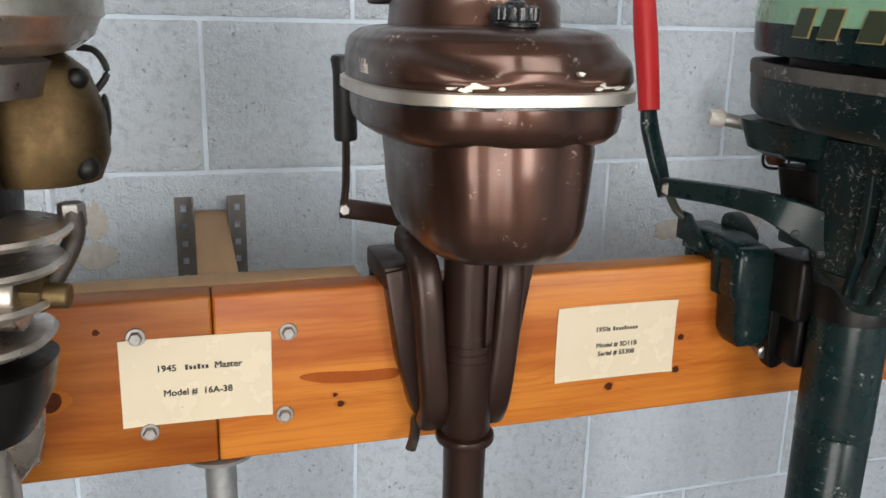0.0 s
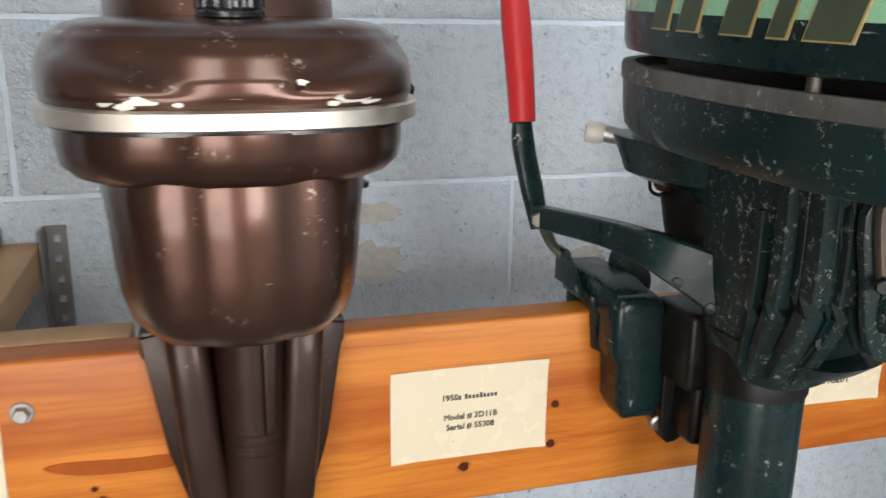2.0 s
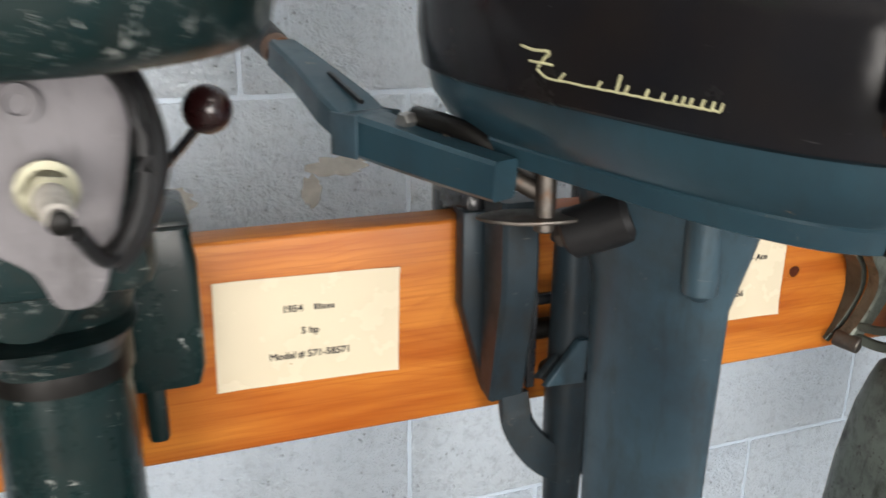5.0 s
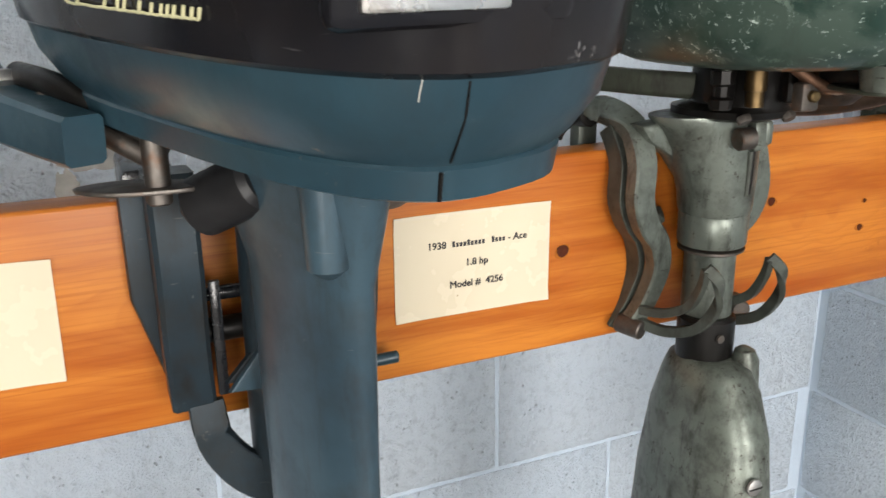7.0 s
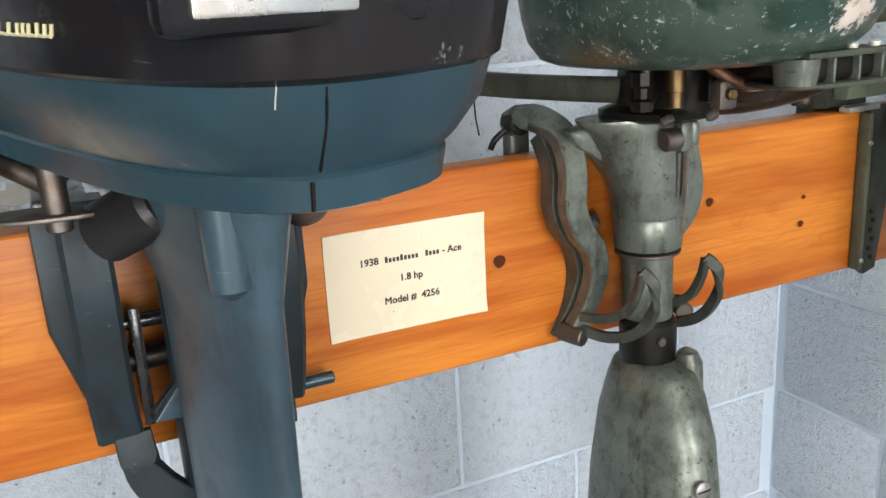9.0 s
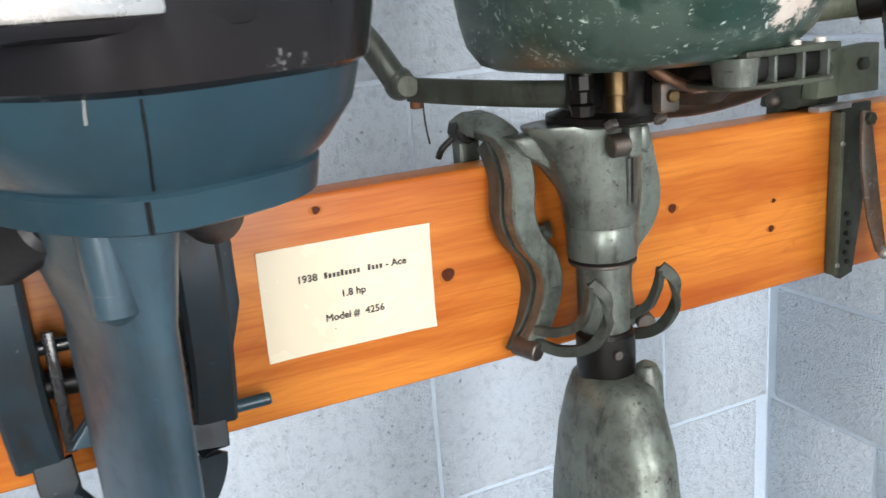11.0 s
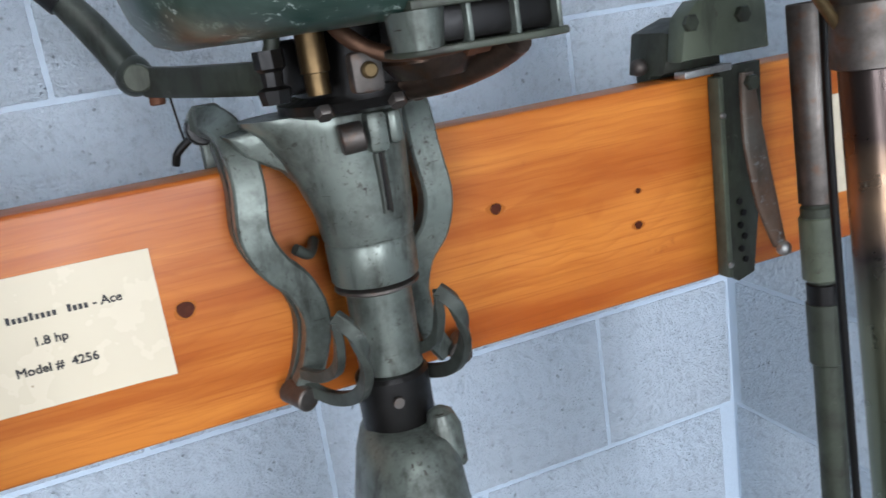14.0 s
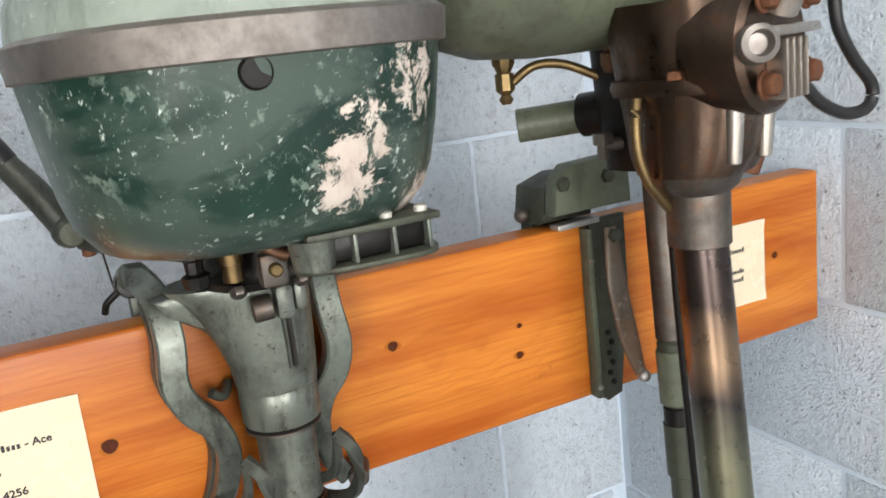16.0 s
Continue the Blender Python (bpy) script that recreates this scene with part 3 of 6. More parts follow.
def knot(board, x, z, r, ring=1.5, tall=0.95):
    r *= 0.85
    k = put("knot", slab(curve2([(x + r * math.cos(a) * (1 + 0.2 * math.sin(3 * a + x * 50)), z + r * tall * math.sin(a)) for a in np.linspace(0, 2 * math.pi, 8, endpoint=False)], 3), BY - 0.0009, BY + 0.002, 0.0003, segs=1), KNOT, board)
    put("knot_grain", slab(curve2([(x + r * ring * math.cos(a) * (1 + 0.25 * math.sin(2 * a + x * 90)), z + r * ring * tall * 0.8 * math.sin(a)) for a in np.linspace(0, 2 * math.pi, 9, endpoint=False)], 3), BY - 0.0004, BY + 0.002, 0.0002, segs=1), KNOT_RING, board)
    return k


def beam(x0, x1, label, material, knots):
    b = part("display_beam", box(x0, x1, BY, BY + 0.038, LOW, TOP, 0.0035, 3), material)
    tagged(b, label, "wooden beam", group="boards of the display rail")
    for x, z, r in knots:
        knot(b, x, z, r)
    return b


beam(0.0305, ROOM_R - 0.004, "long orange varnished pine board with dark knots", PINE,
     ((0.159, 0.968, 0.0045), (0.153, 0.979, 0.003), (0.482, 0.953, 0.006), (0.574, 1.008, 0.005), (0.571, 0.966, 0.0055), (1.3845, 1.010, 0.0075),
      (1.6325, 1.028, 0.0058), (1.7645, 0.984, 0.0045), (1.767, 1.014, 0.003), (1.273, 1.087, 0.004), (2.116, 1.012, 0.005), (1.459, 1.018, 0.003)))
beam(-1.3, 0.0295, "darker varnished pine board ending at a butt joint", PINE_B, ((-0.128, 1.002, 0.014), (-0.08, 1.071, 0.004)))
streak = [(0.115, 1.003), (0.134, 1.007), (0.182, 1.004), (0.220, 1.003), (0.220, 0.992), (0.182, 0.991), (0.140, 0.994)]
put("resin_streak", slab(curve2(streak, 4), BY - 0.0006, BY + 0.002, 0.0002, segs=1), RESIN, bpy.data.objects["display_beam"])
back = part("splice_board", box(-0.17, 0.190, BY + 0.0385, BY + 0.077, LOW + 0.004, TOP + 0.001, 0.003, 2), RAW)
tagged(back, "shorter pine splice board bolted behind the joint", "wooden board")
for bx, bz in ((0.105, 1.056), (0.099, 0.963), (-0.037, 0.959), (-0.044, 1.063)):
    b = part("hex_bolt", hexbolt((bx, BY, bz), (0, -1, 0), 0.0068, 0.006, 0.0095), ZINC)
    tagged(b, "zinc hexagon bolt with washer in the beam", "bolt", group="splice bolts")


def card(x0, x1, z0, z1, lean, lines, label):
    """A paper label on the beam. Lines: (words or None for a bar, offset down, size, shift, length of a bar)."""
    cx, cz, w, h = (x0 + x1) / 2, (z0 + z1) / 2, x1 - x0, z1 - z0
    bm = box(-w / 2, w / 2, -0.0007, 0, -h / 2, h / 2, 0)
    # a slight curl of the corners
    bmesh.ops.subdivide_edges(bm, edges=bm.edges[:], cuts=6, use_grid_fill=True)
    for v in bm.verts:
        e = max(0, abs(v.co.x) / (w / 2) - 0.8) * max(0, abs(v.co.z) / (h / 2) - 0.75)
        v.co.y -= e * 0.035
    c = part("label_card", bm, CARD)
    c.matrix_world = pose(cx, BY - 0.0005, cz, 0, lean, 0)
    tagged(c, label, "label card", group="label cards on the beam")
    for words, dz, size, dx, length in lines:
        if words:
            lettering(words, size, pose(dx, -0.0011, dz, 90, 0, 0), INK, c)
        else:
            # a row of small blocks, one for each letter that is not spelled out
            count = max(2, round(length / (size * 0.50)))
            pitch = length / count
            for i in range(count):
                x = dx - length / 2 + (i + 0.5) * pitch
                top = 0.36 if i == 0 or (i * 7 + count) % 5 == 2 else 0.16
                part("word_bar", box(x - pitch * 0.34, x + pitch * 0.34, -0.0011, -0.0006, dz - size * 0.34, dz + size * top, 0), INK, c)
    return c


card(-0.0615, 0.087, 0.966, 1.0595, 0.6, (("1945", 0.014, 0.0098, -0.030, 0), (None, 0.014, 0.008, -0.0005, 0.024), ("Master", 0.014, 0.0098, 0.0305, 0), ("Model #  16A-38", -0.013, 0.0098, 0, 0)),
     "cream paper card with a typed year and model number")
card(0.410, 0.5645, 0.965, 1.057, 0, (("1950s", 0.016, 0.0082, -0.019, 0), (None, 0.016, 0.0072, 0.010, 0.033), ("Model # 3D11B", -0.004, 0.0082, 0, 0), ("Serial # 55308", -0.0145, 0.0082, 0, 0)),
     "cream paper card with year, model and serial number")
card(0.808, 0.9605, 0.972, 1.066, 1.2, (("1954", 0.019, 0.0085, -0.014, 0), (None, 0.019, 0.0072, 0.012, 0.018), ("5 hp", -0.001, 0.0085, 0, 0), ("Model # 571-58571", -0.022, 0.0085, 0, 0)),
     "cream paper card with horsepower and model number")
card(1.2195, 1.3695, 0.967, 1.0605, 0.5, (("1938", 0.018, 0.0088, -0.036, 0), (None, 0.018, 0.0075, -0.006, 0.032), (None, 0.018, 0.0075, 0.023, 0.014), ("- Ace", 0.018, 0.0088, 0.042, 0), ("1.8 hp", 0.0, 0.0088, 0.002, 0), ("Model #  4256", -0.019, 0.0088, 0.002, 0)),
     "cream paper card, spotted with age, with model number")
card(1.950, 2.099, 0.964, 1.059, 0, ((None, 0.018, 0.0075, 0.018, 0.05), (None, -0.006, 0.0075, 0.02, 0.044), (None, -0.016, 0.0075, 0.016, 0.05)),
     "cream paper card half hidden behind a tube")

arm = part("support_arm", box(0.018, 0.062, BY + 0.078, WALL_Y - 0.003, 1.055, TOP - 0.002, 0.002, 2), RAW)
tagged(arm, "unfinished wooden arm from the wall to the beam", "support arm")


def slotted_angle(x, flip):
    """A strip of perforated steel angle that stands against the wall beside the arm."""
    w, z0, z1 = 0.024, 0.90, 1.118
    bm = bmesh.new()
    zs = [z1]
    z = z1 - 0.012
    while z > z0 + 0.03:
        zs += [z, z - 0.010]
        z -= 0.026
    zs.append(z0)
    for i in range(len(zs) - 1):
        a, b = zs[i], zs[i + 1]
        if i % 2 == 0:
            box(x, x + w, WALL_Y - 0.004, WALL_Y - 0.0015, b, a, 0, bm=bm)
        else:
            box(x, x + 0.008, WALL_Y - 0.004, WALL_Y - 0.0015, b, a, 0, bm=bm)
            box(x + 0.016, x + w, WALL_Y - 0.004, WALL_Y - 0.0015, b, a, 0, bm=bm)
    edge = x + w if flip else x - 0.0025
    box(edge, edge + 0.0025, WALL_Y - 0.04, WALL_Y - 0.0015, z0, z1, 0.0005, bm=bm)
    ob = part("slotted_angle", bm, STRAP)
    tagged(ob, "grey perforated steel angle on the wall", "steel bracket", group="slotted angles")


slotted_angle(-0.009, True)
slotted_angle(0.066, False)
post = thing("pipe_post", (0.031, BY + 0.035, 0), "galvanised pipe post with flange under the beam", "post")
put("pipe", rod((0.031, BY + 0.035, 0.0), (0.031, BY + 0.035, 0.912), 0.0168), GALV, post)
put("flange", lathe([(0, 0.020), (0.006, 0.022), (0.010, 0.040), (0.0145, 0.041), (0.0145, 0.01)], (0.031, BY + 0.035, 0.9005), k=32), GALV, post)

# ---------------------------------------------------------------- outboard motors


def motor_brown():
    X = 0.277
    m = thing("outboard_motor", (X, 0.70, 1.10), "metallic brown outboard motor with aluminium band, clamped to the beam", "outboard motor", "outboard motors on the beam")

    def bulge(a, z):
        # rear of the hood: a wing on each side, its crease falling towards the middle
        d = abs(math.degrees(math.atan2(math.cos(a), -math.sin(a))))
        h = (z - 1.3185) / 0.05
        side = min(1.0, max(0.0, (d - 4) / 16)) * (1.0 if d < 52 else max(0.0, (84 - d) / 32))
        crease = 0.20 + 0.36 * min(1.0, max(0.0, (d - 6) / 40)) ** 0.8
        step = 1 / (1 + math.exp(-(h - crease) / 0.045))
        fade = min(1.0, h / 0.12) * min(1.0, max(0.0, (1.0 - h) / 0.2))
        crest = 0.05 * math.exp(-(d / 9) ** 2) * min(1.0, h / 0.3)
        return 1 + side * fade * (0.030 - 0.078 * step) + crest
    rim = ((1.3185, 0.110, 0.153), (1.326, 0.1105, 0.1515), (1.336, 0.1105, 0.1472), (1.347, 0.1095, 0.1418), (1.356, 0.1065, 0.1355), (1.3625, 0.099, 0.1255), (1.3665, 0.084, 0.110), (1.3685, 0.05, 0.08))
    zs = [1.3185 + 0.0017 * i for i in range(28)] + [1.3658, 1.3670, 1.3680, 1.3685]
    hood = loft([(X, 0.622, z, float(np.interp(z, [q[0] for q in rim], [q[1] for q in rim])), float(np.interp(z, [q[0] for q in rim], [q[2] for q in rim]))) for z in zs], 3.0, k=144, wave=bulge)
    put("hood", hood, BROWN, m, "chipped metallic brown hood")
    put("tank_dome", loft([(X, 0.64, 1.362, 0.078, 0.085), (X, 0.64, 1.385, 0.076, 0.083), (X, 0.64, 1.40, 0.068, 0.075), (X, 0.64, 1.41, 0.05, 0.055), (X, 0.64, 1.413, 0.02, 0.02)], 2.3, k=48), BROWN, m)
    put("band", loft([(X, 0.62, 1.3075, 0.1125, 0.1555), (X, 0.62, 1.3085, 0.1145, 0.158), (X, 0.62, 1.3175, 0.1145, 0.158), (X, 0.62, 1.3188, 0.1125, 0.1555)], 3.0, k=96), BAND, m, "brushed aluminium band")
    put("seam_gap", loft([(X, 0.62, 1.3045, 0.108, 0.150), (X, 0.62, 1.3085, 0.108, 0.150)], 3.0, k=64), BLACK, m)

    def lobes(a, z):
        d = math.degrees(math.atan2(math.cos(a), -math.sin(a)))
        return 1 + 0.045 * math.exp(-(d / 7) ** 4) - 0.016 * math.exp(-((abs(d) - 15) / 6) ** 2) - 0.012 * math.exp(-((abs(d) - 46) / 5) ** 2)
    pan = loft([(X, 0.62, 1.3055, 0.106, 0.148), (X, 0.62, 1.292, 0.106, 0.148), (X, 0.62, 1.281, 0.104, 0.145), (X, 0.62, 1.2745, 0.098, 0.138), (X, 0.62, 1.2705, 0.088, 0.128), (X, 0.62, 1.2695, 0.066, 0.112)], 3.0, k=96, wave=lobes)
    put("lower_pan", pan, BROWN, m)
    body = loft([(X, 0.605, 1.288, 0.067, 0.119), (X, 0.605, 1.272, 0.069, 0.122), (X, 0.605, 1.250, 0.067, 0.122), (X, 0.605, 1.225, 0.0655, 0.121), (X, 0.603, 1.205, 0.0635, 0.118), (X, 0.602, 1.190, 0.0595, 0.112), (X, 0.60, 1.180, 0.052, 0.102), (X, 0.60, 1.175, 0.038, 0.08)], 3.2, k=96,
                wave=lambda a, z: 1 + (lobes(a, z) - 1) * 0.8)
    put("power_head", body, BROWN, m)
    def on_body(a, z, grow=1.0):
        return ellipse_at(X, 0.605, 0.066 * grow, 0.1225 * grow, 0, 3.2, a), math.degrees(math.atan2(*(np.subtract(ellipse_at(X, 0.605, 0.066, 0.1225, 0, 3.2, a + 2), ellipse_at(X, 0.605, 0.066, 0.1225, 0, 3.2, a - 2))[::-1])))
    for a0, sg in ((203, 1), (337, -1)):
        (px, py), yaw = on_body(a0, 1.25)
        put("side_plate", turned(box(-0.020, 0.020, -0.002, 0.006, 0.0, 0.030, 0.003), pose(px, py, 1.232, 0, 0, yaw)), BROWN_DK, m)
        (px, py), yaw = on_body(a0 + sg * 16, 1.25)
        put("strip", turned(box(-0.002, 0.002, -0.002, 0.004, 0.0, 0.022, 0.0008), pose(px, py, 1.228, 0, 0, yaw)), BARE_AL, m, "bare metal strip")
        (px, py), yaw = on_body(a0 + sg * 15, 1.22)
        put("screw", turned(lathe([(0, 0.0042), (0.002, 0.0036), (0.002, 0.002)], (0, 0.001, 0), (0, -1, 0), 12), pose(px, py, 1.219, 0, 0, yaw)), ZINC, m)
    for a, z, sx, sz in ((253, 1.3235, 2.0, 0.7), (249, 1.321, 1.2, 0.5), (243, 1.3225, 1.0, 0.35), (293, 1.324, 2.2, 0.7), (299, 1.3225, 1.6, 0.5), (287, 1.3215, 0.9, 0.35), (262, 1.322, 0.6, 0.3), (279, 1.3335, 0.6, 0.4)):
        px, py = ellipse_at(X, 0.62, 0.1103, 0.1533, 0, 3.0, a)
        qx, qy = ellipse_at(X, 0.62, 0.1103, 0.1533, 0, 3.0, a + 1)
        rnd = random.Random(int(a * 7 + z * 1e4))
        o = curve2([(0.0050 * sx * (0.6 + 0.6 * rnd.random()) * math.cos(t), 0.0046 * sz * (0.5 + 0.8 * rnd.random()) * math.sin(t)) for t in np.linspace(0, 2 * math.pi, 11, endpoint=False)], 3)
        put("paint_chip", turned(slab(o, -0.0006, 0.004, 0.0002, segs=1), pose(px, py, z, -4, 0, math.degrees(math.atan2(qy - py, qx - px)))), SCUFF, m)
    for i in range(7):
        put("script_stroke", turned(box(-0.0007, 0.0007, -0.0004, 0.0008, 0, 0.008 + 0.004 * ((i * 3) % 2), 0), pose(X - 0.1095, 0.565 + i * 0.0055, 1.327, 0, 0, 90) @ pose(0, 0, 0, 0, 14, 0)), BAND, m)
    grow = Matrix.Translation((X + 0.003, 0.011, 0)) @ Matrix.Diagonal((1.06, 1, 1, 1)) @ Matrix.Translation((-X, 0, 0))
    tilt_parts(m, ("hood", "band", "seam_gap", "lower_pan", "side_plate", "strip", "screw", "paint_chip", "script_stroke"), grow)
    tilt_parts(m, ("power_head",), Matrix.Translation((X + 0.002, 0.006, -0.006)) @ Matrix.Diagonal((1.22, 1, 1, 1)) @ Matrix.Translation((-X, 0, 0)))
    thing_cap(m, (X + 0.003, 0.540, 1.3675))
    # leg
    put("leg", lathe([(0, 0.021), (0.405, 0.023), (0.42, 0.0235)], (X + 0.009, 0.652, 0.52), k=36), BROWN_DK, m)
    put("swivel_tube", lathe([(0, 0.0255), (0.004, 0.0268), (0.085, 0.0268), (0.0855, 0.0262), (0.0885, 0.0262), (0.089, 0.0268), (0.0945, 0.0268), (0.095, 0.0262), (0.098, 0.0262), (0.0985, 0.0268), (0.103, 0.0268), (0.1035, 0.0262), (0.1065, 0.0262), (0.107, 0.0268), (0.255, 0.0268)], (X + 0.009, 0.652, 0.945), k=40), BROWN_DK, m)
    put("collar", lathe([(0, 0.026), (0.002, 0.031), (0.006, 0.032), (0.010, 0.031), (0.012, 0.026)], (X + 0.009, 0.652, 0.933), k=36), BROWN_DK, m)
    put("tube_fin", slab([(X + 0.017, 1.185), (X + 0.030, 1.185), (X + 0.024, 1.06), (X + 0.0165, 1.05)], 0.618, 0.64, 0.003), BROWN_DK, m)
    # clamp brackets
    C = X + 0.006
    for s in (-1, 1):
        def fx(p):
            return [(C + s * (a - C), b) for a, b in p]
        put("clamp_plate", slab(fx([(C - 0.082, 1.122), (C - 0.045, 1.128), (C - 0.02, 0.958), (C - 0.036, 0.948), (C - 0.050, 0.962), (C - 0.066, 1.02)]), 0.668, 0.6985, 0.004), BROWN_DK, m)
        put("clamp_hook", box(C + s * 0.082, C + s * 0.045, 0.672, 0.765, TOP + 0.0015, 1.127, 0.004), BROWN_DK, m)
        put("clamp_back", box(C + s * 0.080, C + s * 0.045, 0.741, 0.765, 1.03, 1.12, 0.004), BROWN_DK, m)
        put("clamp_pad", sweep([(C + s * 0.054, 0.700, 1.150), (C + s * 0.050, 0.668, 1.148), (C + s * 0.045, 0.648, 1.12), (C + s * 0.040, 0.643, 1.05), (C + s * 0.034, 0.645, 0.985), (C + s * 0.033, 0.662, 0.955)], 0.01, 16, 8, flat=(0.0155, 0.012), up=(0, 1, 0), n=3), BROWN_DK, m)
    put("clamp_screw", sweep([(C - 0.042, 0.69, 0.945), (C - 0.048, 0.672, 0.934), (C - 0.056, 0.658, 0.926)], 0.005, 10, 5, flat=(0.006, 0.004)), DARKIRON, m)
    # steering lever on the wall side
    put("tiller_link", sweep([(0.182, 0.818, 1.158), (0.215, 0.80, 1.156), (0.26, 0.765, 1.153)], 0.008, 14, 5, flat=(0.006, 0.0115), n=4), BROWN_DK, m)
    put("tiller_arm", sweep([(0.184, 0.818, 1.15), (0.188, 0.818, 1.19), (0.188, 0.815, 1.255)], 0.006, 12, 5, flat=(0.0075, 0.004), n=4), BROWN_DK, m)
    put("pivot_bolt", hexbolt((0.186, 0.812, 1.158), (-0.3, -1, 0), 0.007, 0.006), ZINC, m)
    put("tiller_grip", lathe([(0, 0.012), (0.004, 0.0135), (0.075, 0.0125), (0.09, 0.0145), (0.094, 0.0125)], (0.1875, 0.813, 1.238), (-0.03, -0.05, 1), 20), RUBBER, m, "black rubber grip")
    put("choke_knob", lathe([(0, 0.008), (0.004, 0.0085), (0.006, 0.004), (0.022, 0.0035)], (X + 0.094, 0.63, 1.2445), k=16), BLACK, m)
    put("lever_knob", ball((X + 0.118, 0.70, 1.333), 0.008), BROWN_DK, m)
    put("recoil_handle", box(X - 0.085, X - 0.062, 0.70, 0.72, 1.385, 1.402, 0.004), RUBBER, m)


def thing_cap(m, at):
    """A knurled black filler cap."""
    x, y, z = at
    knurl = loft([(x, y, z + d, r, r) for d, r in ((0, 0.0200), (0.003, 0.0205), (0.0045, 0.0190), (0.0055, 0.0198), (0.0150, 0.0198), (0.0170, 0.0170))], 2.0, 0, 80,
                 lambda a, h: 1 + (0.035 if math.sin(20 * a) > 0 else -0.035) * (z + 0.005 < h < z + 0.016))
    put("filler_cap", knurl, BLACK, m, "knurled black filler cap")
    return put("cap_vent", lathe([(0, 0.009), (0.003, 0.0085), (0.0045, 0.005), (0.006, 0.004)], (x, y, z + 0.0165), k=20), BLACK, m)


def ellipse_at(cx, cy, rx, ry, rot, n, a):
    c, s = math.cos(radians(a)), math.sin(radians(a))
    u, v = rx * math.copysign(abs(c) ** (2 / n), c), ry * math.copysign(abs(s) ** (2 / n), s)
    cr, sr = math.cos(radians(rot)), math.sin(radians(rot))
    return cx + u * cr - v * sr, cy + u * sr + v * cr


def tilt_parts(m, names, lean):
    """Leans the upper parts of a motor, which hangs a little back on its clamp."""
    done = set()
    for o in m.children_recursive:
        if o.name.split(".")[0] in names and o.data.name not in done:
            done.add(o.data.name)
            o.data.transform(lean)


